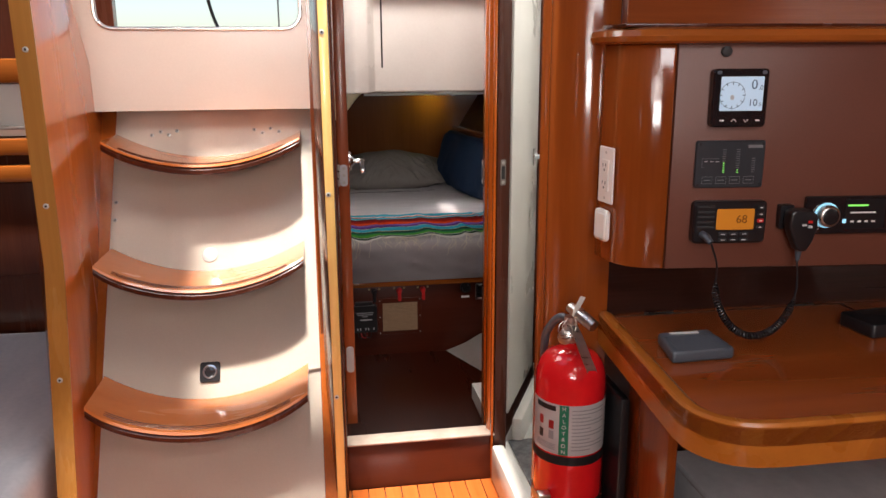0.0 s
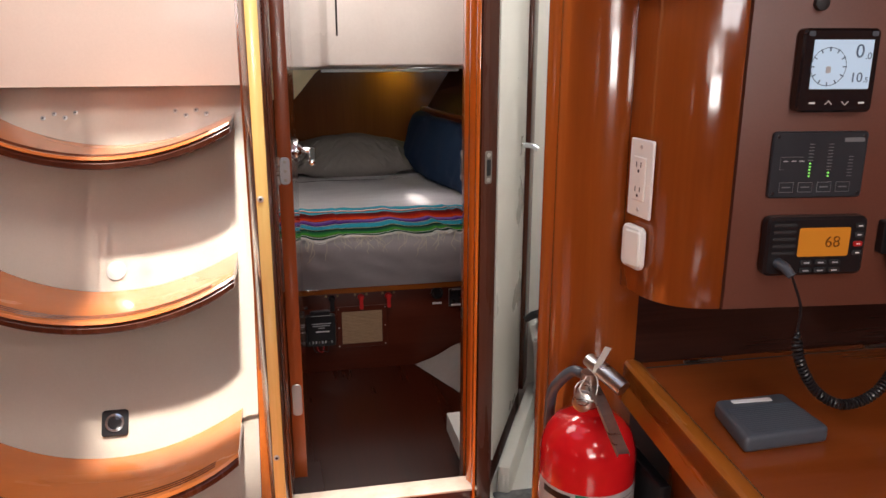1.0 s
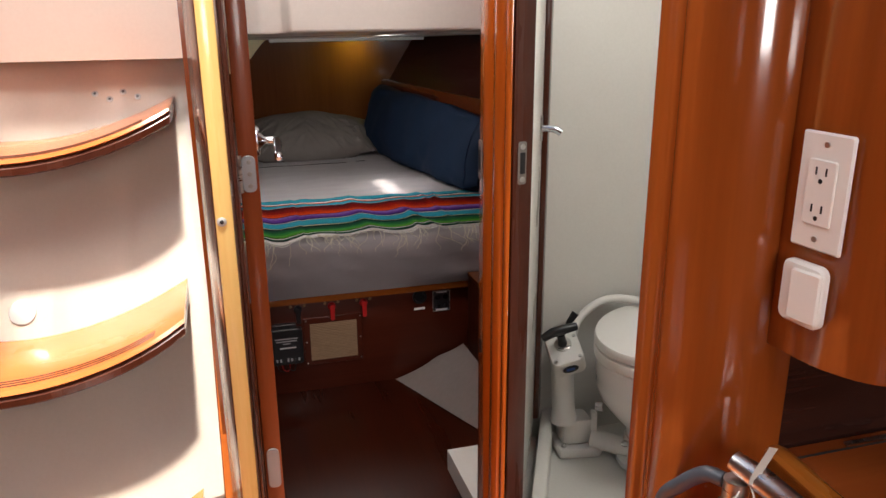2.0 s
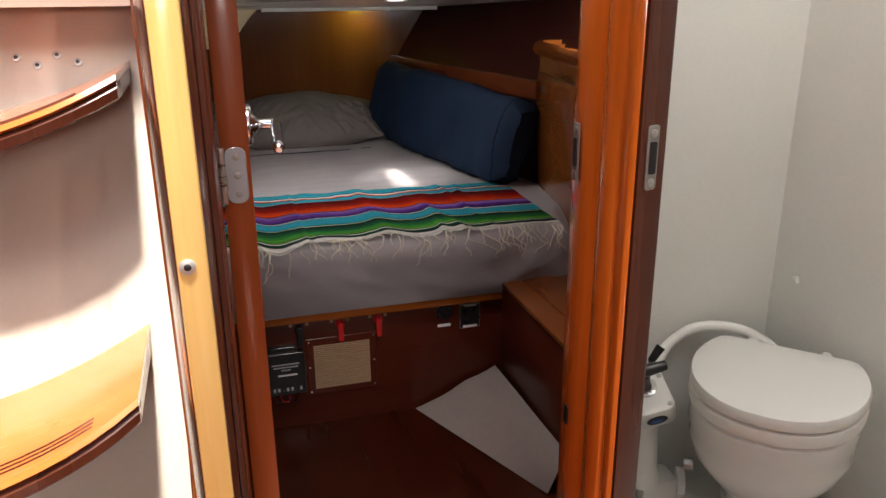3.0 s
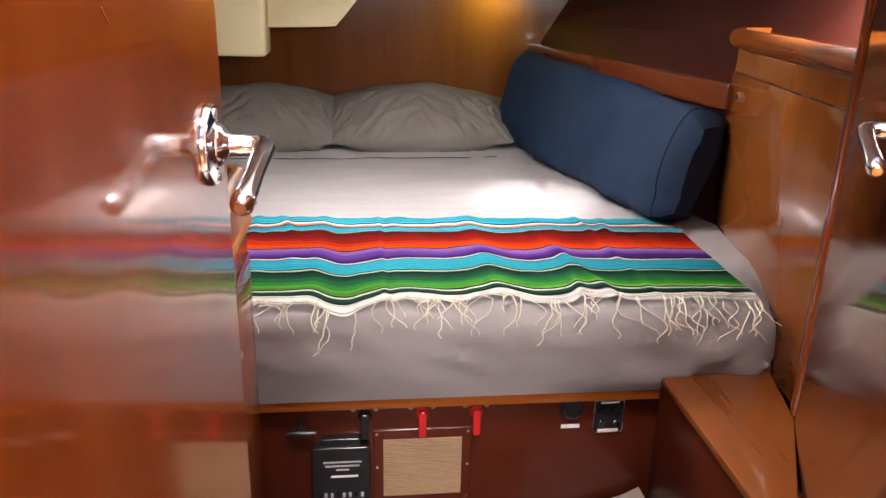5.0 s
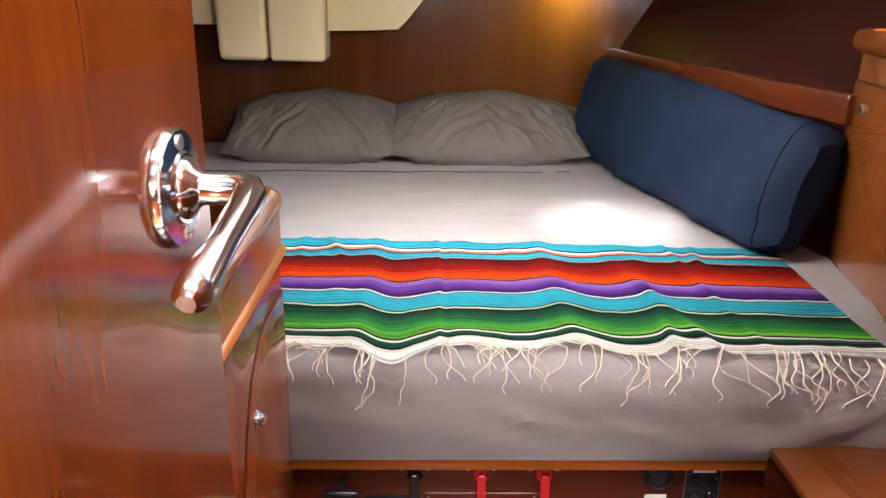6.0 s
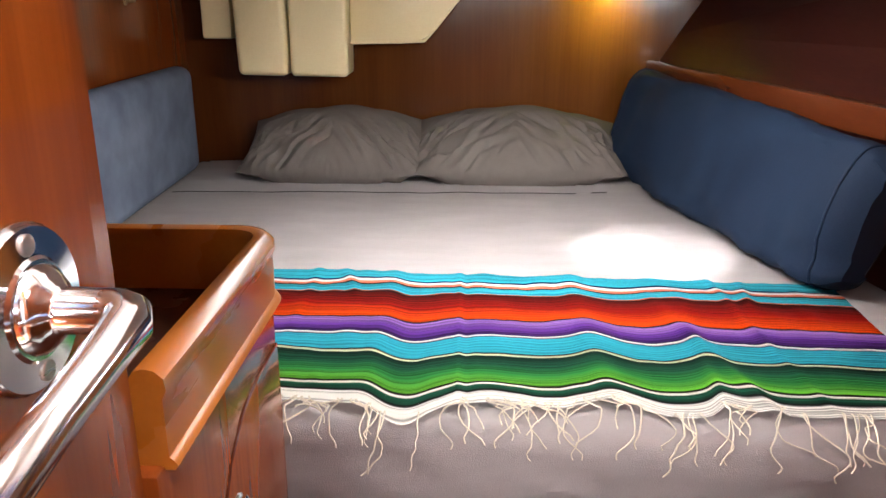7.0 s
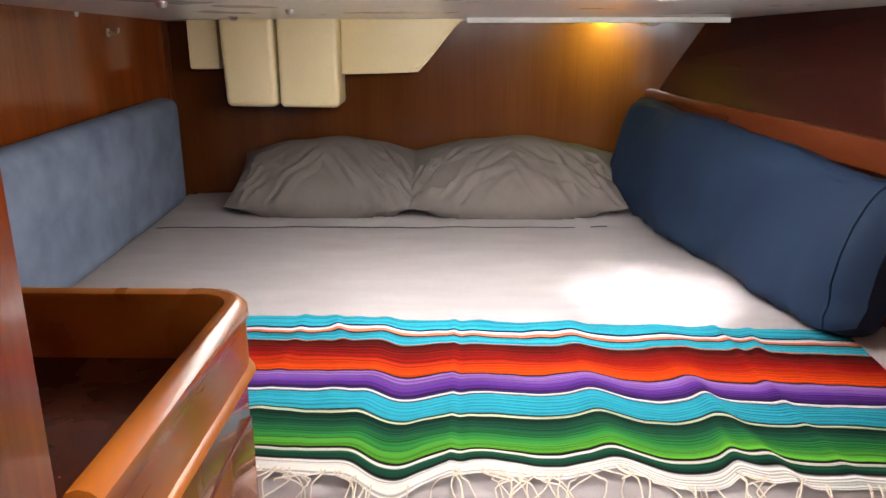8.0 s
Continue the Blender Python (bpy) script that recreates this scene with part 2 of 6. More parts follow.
# ---- mesh helpers ----
def part(name, bm, mat, parent=None, label="", smooth=True, bevel=0.0, segs=2):
    """Links a bmesh as one mesh object, under a thing or a part."""
    for f in bm.faces:
        f.smooth = smooth
    if bevel:
        bmesh.ops.recalc_face_normals(bm, faces=bm.faces)
        bm.normal_update()
        sharp = [e for e in bm.edges if len(e.link_faces) == 2 and e.calc_face_angle(0) > 0.6]
        rim = set(sharp)
        plain = bm.faces.layers.int.new("plain")
        for f in bm.faces:
            f[plain] = int(all(e in rim for e in f.edges))
        bmesh.ops.bevel(bm, geom=sharp, offset=bevel, segments=segs, profile=0.5, affect="EDGES", clamp_overlap=True)
        large = 0.2 * max(f.calc_area() for f in bm.faces)
        for f in bm.faces:      # large plain faces stay flat, rounded edges are smooth
            f.smooth = smooth and not (f[plain] and f.calc_area() > large)
        bm.faces.layers.int.remove(plain)
    bmesh.ops.recalc_face_normals(bm, faces=bm.faces)
    me = bpy.data.meshes.new(name)
    bm.to_mesh(me)
    bm.free()
    me.materials.append(mat)
    if smooth:
        me.set_sharp_from_angle(angle=radians(38))
    ob = new(name, me)
    if parent:
        ob.parent = parent
        ob.matrix_parent_inverse = parent.matrix_basis.inverted()
    if label:
        ob["label"] = label
    return ob


def thing(name, x, y, z, label, category, group="", kind=""):
    ob = new(name)
    ob.empty_display_size = 0.05
    ob.location = (x, y, z)
    bpy.context.view_layer.update()
    return tagged(ob, label, category, group, kind)


def box(x0, x1, y0, y1, z0, z1, bm=None, m=None):
    bm = bm or bmesh.new()
    r = bmesh.ops.create_cube(bm, size=1.0)
    t = Matrix.Translation(((x0 + x1) / 2, (y0 + y1) / 2, (z0 + z1) / 2)) @ Matrix.Diagonal((abs(x1 - x0), abs(y1 - y0), abs(z1 - z0), 1))
    bmesh.ops.transform(bm, matrix=(m @ t) if m else t, verts=r["verts"])
    return bm


def prism(pts, z0, z1, bm=None, m=None):
    """A polygon in x, y, carried up from z0 to z1."""
    bm = bm or bmesh.new()
    lo = [bm.verts.new((m @ Vector((x, y, z0))) if m else (x, y, z0)) for x, y in pts]
    hi = [bm.verts.new((m @ Vector((x, y, z1))) if m else (x, y, z1)) for x, y in pts]
    n = len(pts)
    for k in range(n):
        bm.faces.new((lo[k], lo[(k + 1) % n], hi[(k + 1) % n], hi[k]))
    bm.faces.new(lo[::-1])
    bm.faces.new(hi)
    return bm


def wall_between(a, b, z0, z1, thick, bm=None):
    """An upright slab; its face runs from a to b, its thickness lies to the left of that way."""
    a, b = Vector(a), Vector(b)
    n = Vector((-(b - a).y, (b - a).x)).normalized() * thick
    return prism([a, b, b + n, a + n], z0, z1, bm)


def lathe(profile, segs=28, m=None, bm=None):
    bm = bm or bmesh.new()
    rings = []
    for r, z in profile:
        ring = []
        for k in range(segs):
            a = 2 * math.pi * k / segs
            p = Vector((max(r, 1e-4) * math.cos(a), max(r, 1e-4) * math.sin(a), z))
            ring.append(bm.verts.new(m @ p if m else p))
        rings.append(ring)
    for a, b in zip(rings, rings[1:]):
        for k in range(segs):
            bm.faces.new((a[k], a[(k + 1) % segs], b[(k + 1) % segs], b[k]))
    bm.faces.new(rings[0][::-1])
    bm.faces.new(rings[-1])
    return bm


def tube(path, r, segs=8, bm=None):
    """A round rod along a path; r is one radius or one for each point."""
    bm = bm or bmesh.new()
    path = [Vector(p) for p in path]
    rs = r if isinstance(r, (list, tuple)) else [r] * len(path)
    rings, up = [], Vector((0.13, 0.29, 0.95))
    for k, p in enumerate(path):
        d = (path[min(k + 1, len(path) - 1)] - path[max(k - 1, 0)]).normalized()
        side = d.cross(up)
        if side.length < 1e-3:
            side = d.cross(Vector((1, 0, 0)))
        side.normalize()
        up = side.cross(d).normalized()
        rings.append([bm.verts.new(p + rs[k] * (math.cos(a) * side + math.sin(a) * up)) for a in [2 * math.pi * i / segs for i in range(segs)]])
    for a, b in zip(rings, rings[1:]):
        for k in range(segs):
            bm.faces.new((a[k], a[(k + 1) % segs], b[(k + 1) % segs], b[k]))
    bm.faces.new(rings[0][::-1])
    bm.faces.new(rings[-1])
    return bm


def smooth_path(pts, steps=8):
    """A Catmull-Rom line through the points."""
    pts = [Vector(p) for p in pts]
    ext = [2 * pts[0] - pts[1]] + pts + [2 * pts[-1] - pts[-2]]
    out = []
    for k in range(1, len(ext) - 2):
        p0, p1, p2, p3 = ext[k - 1:k + 3]
        for s in range(steps):
            t = s / steps
            out.append(0.5 * (2 * p1 + (p2 - p0) * t + (2 * p0 - 5 * p1 + 4 * p2 - p3) * t * t + (3 * p1 - p0 - 3 * p2 + p3) * t ** 3))
    return out + [pts[-1]]


def sweep(path, profile, bm=None, closed_ends=True):
    """A moulding: a profile of (outwards, up) carried along a level path; outwards is to the right of the way."""
    bm = bm or bmesh.new()
    path = [Vector(p) for p in path]
    rings = []
    for k, p in enumerate(path):
        d0 = (p - path[k - 1]).normalized() if k else (path[1] - p).normalized()
        d1 = (path[k + 1] - p).normalized() if k < len(path) - 1 else d0
        d = (d0 + d1).normalized()
        n = Vector((d.y, -d.x, 0)) / max(0.5, d.dot(d1))
        rings.append([bm.verts.new(p + n * u + Vector((0, 0, v))) for u, v in profile])
    m = len(profile)
    for a, b in zip(rings, rings[1:]):
        for k in range(m):
            bm.faces.new((a[k], a[(k + 1) % m], b[(k + 1) % m], b[k]))
    if closed_ends:
        bm.faces.new(rings[0][::-1])
        bm.faces.new(rings[-1])
    return bm


def disc_on(m, r, depth, segs=20, bm=None):
    """A flat round piece on a face; m's z is the way out of the face."""
    return lathe([(r, 0), (r, depth * 0.7), (r * 0.88, depth), (0, depth)], segs, m, bm)


def facing(p, n, up=(0, 0, 1)):
    """The frame of a spot on a face: z out of the face, y up."""
    n = Vector(n).normalized()
    x = Vector(up).cross(n).normalized()
    y = n.cross(x)
    return Matrix.Translation(p) @ Matrix((x, y, n)).transposed().to_4x4()


def rounded_rect(w, h, r, n=5):
    pts = []
    for cx, cy, a0 in ((w / 2 - r, h / 2 - r, 0), (-w / 2 + r, h / 2 - r, 90), (-w / 2 + r, -h / 2 + r, 180), (w / 2 - r, -h / 2 + r, 270)):
        for k in range(n):
            a = radians(a0 + 90 * k / (n - 1))
            pts.append((cx + r * math.cos(a), cy + r * math.sin(a)))
    return pts


def plate(m, w, h, d, r=0.004, mat=None, name="plate", parent=None, label="", bevel=0.0015, dx=0.0, dy=0.0, z=0.0):
    pts = [(x + dx, y + dy) for x, y in rounded_rect(w, h, min(r, w / 2.01, h / 2.01))]
    return part(name, prism(pts, z, z + d, None, m), mat, parent, label, bevel=bevel, segs=1)


def writing(name, text, m, size, mat, parent, label=""):
    cu = bpy.data.curves.new(name, "FONT")
    cu.body, cu.size, cu.extrude, cu.align_x, cu.align_y = text, size, 0.0004, "CENTER", "CENTER"
    tmp = new(name, cu)
    me = bpy.data.meshes.new_from_object(tmp.evaluated_get(bpy.context.evaluated_depsgraph_get()))
    bpy.data.objects.remove(tmp)
    me.transform(m)
    me.materials.clear()
    me.materials.append(mat)
    ob = new(name, me)
    ob.parent = parent
    ob.matrix_parent_inverse = parent.matrix_basis.inverted()
    if label:
        ob["label"] = label
    return ob


def screw(m, parent, r=0.006, name="screw"):
    s = part(name, disc_on(m, r, 0.0015, 14), ZINC, parent, "small steel screw")
    part("recess", disc_on(m @ Matrix.Translation((0, 0, 0.0016)), r * 0.45, 0.0008, 10), BLACK, s)
    return s


def structure(name, bm, mat, label, category, bevel=0.0, smooth=True, segs=2):
    return tagged(part(name, bm, mat, None, "", smooth, bevel, segs), label, category, kind="structure")


# ---- the setting ----
FLOOR, CABIN_FLOOR, ROOF = 0.03, -0.04, 1.97
OX0, OX1, OY0, OY1 = -0.36, 0.065, 1.80, 2.42     # companionway opening, sized to the sun on the ladder
SX0, SX1, SY0, SY1 = 0.10, 0.53, 1.36, 1.985      # unseen roof gap, added so sun meets the door jamb and sill
structure("floor", box(-2.2, 1.9, -2.6, 2.2, FLOOR - 0.06, FLOOR - 0.012), CAULK, "varnished cabin sole of the saloon with dark joints", "floor", smooth=False)
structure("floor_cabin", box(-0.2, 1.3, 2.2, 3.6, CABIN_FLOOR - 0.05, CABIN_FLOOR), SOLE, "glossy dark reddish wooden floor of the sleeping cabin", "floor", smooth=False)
# unseen deckhead over the saloon, open at the companionway and at added sun gaps
bm = box(-2.2, -0.66, -2.6, 2.66, ROOF, ROOF + 0.05)
box(-0.66, OX1, -2.6, 0.95, ROOF, ROOF + 0.05, bm)
box(-0.66, OX1, 1.62, OY0, ROOF, ROOF + 0.05, bm)      # strip between the added floor-sun gap and the companionway
box(-0.66, OX0, OY0, 2.66, ROOF, ROOF + 0.05, bm)
box(OX0, 0.0, OY1, 2.66, ROOF, ROOF + 0.05, bm)
box(0.0, OX1, OY1, 2.36, ROOF, ROOF + 0.05, bm)
box(OX1, SX0, -2.6, 2.36, ROOF, ROOF + 0.05, bm)
box(SX0, SX1, -2.6, SY0, ROOF, ROOF + 0.05, bm)
box(SX0, SX1, SY1, 2.36, ROOF, ROOF + 0.05, bm)
box(SX1, 1.9, -2.6, 2.36, ROOF, ROOF + 0.05, bm)
structure("ceiling", bm, GELCOAT, "white deckhead of the saloon", "ceiling", smooth=False)
structure("ceiling_entry", box(0.0, 1.9, 2.36, 3.06, ROOF, ROOF + 0.05), GELCOAT, "white deckhead over the cabin entry", "ceiling", smooth=False)
# saloon sides and the end behind the camera
structure("wall_south", box(-2.25, 1.95, -2.65, -2.6, 0, ROOF), MAHOGANY, "varnished wooden saloon bulkhead", "wall", smooth=False)
structure("wall_west", box(-2.25, -2.2, -2.6, 3.6, 0, ROOF), MAHOGANY, "varnished wooden saloon side", "wall", smooth=False)
structure("wall_east", box(1.9, 1.95, -2.6, 1.7, 0, ROOF), MAHOGANY, "varnished wooden saloon side", "wall", smooth=False)
structure("wall_galley", box(-2.2, -0.70, 3.1, 3.15, 0, ROOF), DARKWOOD, "dark wooden wall beyond the ladder", "wall", smooth=False)

# cabin over the berth: back wall, sides, low ceiling
structure("wall_north", box(-0.85, 1.35, 5.20, 5.25, 0.2, 1.25), BULKHEAD, "glossy varnished mahogany bulkhead behind the pillows", "wall", smooth=False)
structure("wall_cabin_side", wall_between((-0.68, 5.22), (-0.74, 2.4), 0, 1.25, -0.04), MAHOGANY, "glossy mahogany cabin side wall", "wall", smooth=False)
structure("wall_entry_side", wall_between((-0.70, 2.90), (-0.001, 2.90), 0, 1.26, 0.03), MAHOGANY, "wooden panel behind the open cabin door", "wall", smooth=False)
structure("wall_entry_left", box(0.0, 0.035, 2.292, 2.983, 0.0, ROOF), MAHOGANY, "wooden side of the cabin entry", "wall", smooth=False)
# hull side leans outwards above the fiddle
bm = bmesh.new()
rows = [[(0.895, 5.22, 0.45), (1.185, 3.80, 0.45), (1.32, 3.0, 0.45)], [(0.925, 5.22, 0.84), (1.210, 3.80, 0.84), (1.34, 3.0, 0.84)],
        [(1.005, 5.22, 0.97), (1.30, 3.80, 1.0), (1.43, 3.0, 1.0)], [(1.11, 5.22, 1.13), (1.40, 3.80, 1.22), (1.55, 3.0, 1.25)]]
vs = [[bm.verts.new(p) for p in r] for r in rows]
for a, b in zip(vs, vs[1:]):
    for k in range(2):
        bm.faces.new((a[k], a[k + 1], b[k + 1], b[k]))
bmesh.ops.solidify(bm, geom=bm.faces[:], thickness=0.02)
structure("wall_hull", bm, HULLWOOD, "dark wooden lining on the sloping hull side", "wall", smooth=False)


def ceiling_z(y):
    return 1.21 - 0.105 * (y - 3.0) / 2.2


# berth ceiling with an unseen slit added for the sun streak on the bed
HCX, HCY, HRX, HRY = 0.714, 4.040, 0.036, 0.158
bm = bmesh.new()
HX0, HX1, HY0, HY1 = HCX - 0.19, HCX + 0.19, HCY - 0.19, HCY + 0.19
for x0, x1, y0, y1 in ((-0.8, HX0, 3.02, 5.22), (HX1, 1.6, 3.02, 5.22), (HX0, HX1, 3.02, HY0), (HX0, HX1, HY1, 5.22)):
    lo = [bm.verts.new((x, y, ceiling_z(y))) for x, y in ((x0, y0), (x1, y0), (x1, y1), (x0, y1))]
    hi = [bm.verts.new((v.co.x, v.co.y, 1.26)) for v in lo]
    bm.faces.new(lo[::-1])
    bm.faces.new(hi)
    for k in range(4):
        bm.faces.new((lo[k], lo[(k + 1) % 4], hi[(k + 1) % 4], hi[k]))
rings = []
for k in range(32):
    t = 2 * math.pi * k / 32
    c, s = math.cos(t), math.sin(t)
    q = max(abs(c), abs(s))
    ex, ey = HCX + HRX * math.copysign(abs(c) ** 0.45, c), HCY + HRY * math.copysign(abs(s) ** 0.45, s)
    sx, sy = HCX + 0.19 * c / q, HCY + 0.19 * s / q
    rings.append([bm.verts.new(p) for p in ((ex, ey, ceiling_z(ey)), (sx, sy, ceiling_z(sy)), (sx, sy, 1.26), (ex, ey, 1.26))])
for a, b in zip(rings, rings[1:] + rings[:1]):
    for k in range(4):
        bm.faces.new((a[k], b[k], b[(k + 1) % 4], a[(k + 1) % 4]))
structure("ceiling_berth", bm, GELCOAT, "low white moulded ceiling over the berth", "ceiling", smooth=False)
# white front of the cockpit moulding above the berth's edge
bm = prism([(0.036, 2.92), (0.16, 2.90), (0.21, 2.93), (0.235, 2.985), (0.80, 2.985), (0.80, 3.03), (0.036, 3.03)], 1.208, ROOF)
structure("trim_cockpit_moulding", bm, GELCOAT, "white moulded front of the cockpit well above the berth", "moulding", 0.008)
bm = prism([(0.02, 2.9), (0.8, 2.9), (0.8, 3.02), (0.02, 3.02)], 1.58, 1.62)
structure("trim_cockpit_lip", bm, GELCOAT, "white lip on the cockpit moulding", "moulding", 0.01)
structure("trim_slot", box(0.262, 0.268, 2.982, 2.9875, 1.30, 1.56), CAULK, "narrow dark slot in the white moulding", "trim", smooth=False)

# ---- the companionway side ----
LX0, LX1 = -0.628, -0.005


def lad_y(z):
    return 2.22 + (z - 0.43) * 0.66


cheek = thing("ladder_cheek", -0.66, 2.1, FLOOR, "orange varnished wooden side board of the companionway ladder", "side board")
bm = bmesh.new()
pts = [(1.90, 0.20), (1.88, FLOOR), (2.45, FLOOR), (2.75, 1.176), (2.75, ROOF), (2.03, ROOF), (2.03, 0.82)]
m = Matrix(((0, 0, 1, 0), (1, 0, 0, 0), (0, 1, 0, 0), (0, 0, 0, 1)))
part("front_edge", prism([(1.8985, 0.20), (1.878, FLOOR), (1.874, FLOOR), (1.8945, 0.20), (2.0245, 0.825), (2.0245, ROOF), (2.0285, ROOF), (2.0285, 0.82)][::1], -0.676, -0.629, None, m), EDGEWOOD, cheek, "golden varnished front edge")
bm = prism(pts, -0.675, -0.63, None, m)
for v in bm.verts:      # the board flares outwards towards the panel
    back = max(0.0, v.co.y - 2.03)
    v.co.x -= 0.065 * back + 0.27 * back * max(0.0, v.co.z - 1.176)
part("board", bm, CHEEK, cheek, bevel=0.006)
for z in (0.985, 1.36, 0.55):
    screw(facing((-0.652, 2.0240 if z > 0.8 else 1.960, z), (0, -1, 0)), cheek, 0.007)
post = thing("door_post", 0.04, 2.1, FLOOR, "honey-coloured varnished post between ladder and cabin door", "post")
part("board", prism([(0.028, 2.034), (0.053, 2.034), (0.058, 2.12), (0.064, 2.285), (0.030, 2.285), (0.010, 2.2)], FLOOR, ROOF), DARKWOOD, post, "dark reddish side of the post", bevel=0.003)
# the glare on this front edge is put into its lighter wood colour
part("front_strip", prism([(0.030, 2.026), (0.054, 2.026), (0.0545, 2.0335), (0.0302, 2.0335)], FLOOR, ROOF), SUNLITWOOD, post, "golden varnished front edge", bevel=0.003)
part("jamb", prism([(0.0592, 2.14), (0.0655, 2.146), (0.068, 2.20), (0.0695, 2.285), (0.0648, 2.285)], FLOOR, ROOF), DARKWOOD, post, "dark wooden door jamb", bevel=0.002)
for z in (0.991, 1.40, 0.42):
    screw(facing((0.0385, 2.0257, z), (0, -1, 0)), post, 0.0066)

# threshold
thr = thing("threshold", 0.3, 2.2, FLOOR, "wooden door sill board with a pale metal strip", "door sill")
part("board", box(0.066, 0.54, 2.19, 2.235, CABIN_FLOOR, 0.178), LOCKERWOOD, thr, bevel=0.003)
part("strip", box(0.066, 0.53, 2.182, 2.245, 0.1785, 0.187), SILLMETAL, thr, "pale metal edging strip", bevel=0.004)

# right-hand door post, with the catch plates
jamb = thing("door_jamb", 0.53, 2.25, FLOOR, "varnished moulded door post between cabin and head", "door post")
part("moulding", prism([(0.513, 2.325), (0.510, 2.275), (0.515, 2.262), (0.518, 2.255), (0.510, 2.245), (0.508, 2.222), (0.514, 2.208), (0.518, 2.206), (0.514, 2.195), (0.514, 2.182), (0.520, 2.178),
                        (0.525, 2.19), (0.525, 2.325)], FLOOR, ROOF), JAMBWOOD, jamb, bevel=0.002)
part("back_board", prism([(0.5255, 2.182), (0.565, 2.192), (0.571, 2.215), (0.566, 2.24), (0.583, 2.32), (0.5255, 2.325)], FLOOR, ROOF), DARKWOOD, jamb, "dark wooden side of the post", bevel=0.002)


def strike_plate(m, parent, h=0.075, w=0.017):
    p = plate(m, w, h, 0.002, 0.004, DULLSTEEL, "strike_plate", parent, "dull steel catch plate", 0.0005)
    plate(m, w * 0.62, h * 0.50, 0.001, 0.002, BLACK, "slot", p, "", 0, z=0.0021)
    for s in (-1, 1):
        part("screw", disc_on(m @ Matrix.Translation((0, s * h * 0.38, 0.0022)), 0.0050, 0.0010, 14), STEEL, p)
    return p


strike_plate(facing((0.543, 2.1855, 1.012), (0.22, -1, 0)), jamb)
strike_plate(facing((0.5088, 2.306, 0.998), (-1, 0, 0)), jamb, 0.074, 0.017)
plate(facing((0.5098, 2.30, 0.62), (-1, 0, 0)), 0.012, 0.03, 0.001, 0.003, BLACK, "catch", jamb, "", 0)

# partition between the sleeping cabin and the head: a door, then a fixed panel
W = Vector((0.440, 0.898, 0)).normalized()
WN = Vector((-W.y, W.x, 0))          # towards the sleeping cabin
A = Vector((0.583, 2.27, 0))


def along(d, off=0.0, z=0.0):
    p = A + W * d + WN * off
    return Vector((p.x, p.y, z))


def slab(d0, d1, o0, o1, z0, z1, bm=None):
    return prism([along(d, o).to_2d() for d, o in ((d0, o0), (d1, o0), (d1, o1), (d0, o1))], z0, z1, bm)


hd = thing("head_door", *along(0.2), "closed door, glossy mahogany towards the cabin and white towards the head", "door")
part("wood_face", slab(0.0, 0.425, 0.0, 0.024, 0.21, 1.90), MAHOGANY, hd, bevel=0.002)
part("white_face", slab(0.0, 0.425, -0.008, -0.0005, 0.21, 1.90), GELCOAT, hd, "white laminate face", bevel=0.001)
structure("wall_partition", slab(0.4252, 1.06, 0.0, 0.024, CABIN_FLOOR, ROOF), MAHOGANY, "glossy mahogany partition beside the bed", "wall", 0.003)
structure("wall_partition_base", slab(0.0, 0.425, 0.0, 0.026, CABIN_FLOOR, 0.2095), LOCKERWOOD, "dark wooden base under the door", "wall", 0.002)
structure("trim_head_frame", slab(0.43, 0.54, -0.022, -0.001, 0.215, ROOF), DARKWOOD, "dark wooden door frame on the head side", "trim", 0.004)
structure("trim_corner_post", slab(1.062, 1.115, -0.02, 0.040, 0.3725, ROOF), MAHOGANY, "varnished corner post beside the locker", "trim", 0.012)

# the head: white liner, floor tray, sill
structure("wall_head_north", prism([(0.80, 2.715), (1.26, 2.715), (1.26, 2.75), (0.80, 2.75)], 0.05, ROOF), HEADWHITE, "white liner behind the toilet", "wall", smooth=False)
structure("wall_head_hull", wall_between((1.235, 2.75), (1.50, 1.62), 0.05, ROOF, -0.05), HEADWHITE, "white liner on the hull side of the head", "wall", smooth=False)
structure("wall_head_base", slab(-0.02, 0.56, -0.06, -0.0245, 0.05, 0.205), HEADWHITE, "white moulded base in the head", "wall", 0.01)
structure("wall_head_south", box(0.66, 1.9, 1.70, 1.73, 0.05, ROOF), HEADWHITE, "white liner of the head", "wall", smooth=False)
structure("floor_head", box(0.56, 1.6, 1.74, 2.72, 0.06, 0.12), HEADWHITE, "white moulded floor of the head", "floor", smooth=False)
structure("floor_head_mat", box(0.585, 0.80, 1.95, 2.24, 0.121, 0.130), MAT, "grey ribbed mat on the head floor", "mat", 0.003)
structure("trim_head_sill", box(0.515, 0.555, 1.70, 2.175, FLOOR, 0.152), GELCOAT, "white door sill of the head", "door sill", 0.008)
bm = wall_between((1.228, 2.70), (1.34, 2.2), 0.590, 0.612, -0.02)
structure("trim_liner_ledge", bm, HEADWHITE, "white ledge along the head liner", "trim", 0.006)
tagged(part("liner_knob", lathe([(0.012, 0), (0.014, 0.008), (0.009, 0.016), (0.0, 0.018)], 16, facing((1.218, 2.666, 0.612), (-0.6, -0.8, 0.1))), PUMPWHITE), "small white knob at the end of the head ledge", "knob")

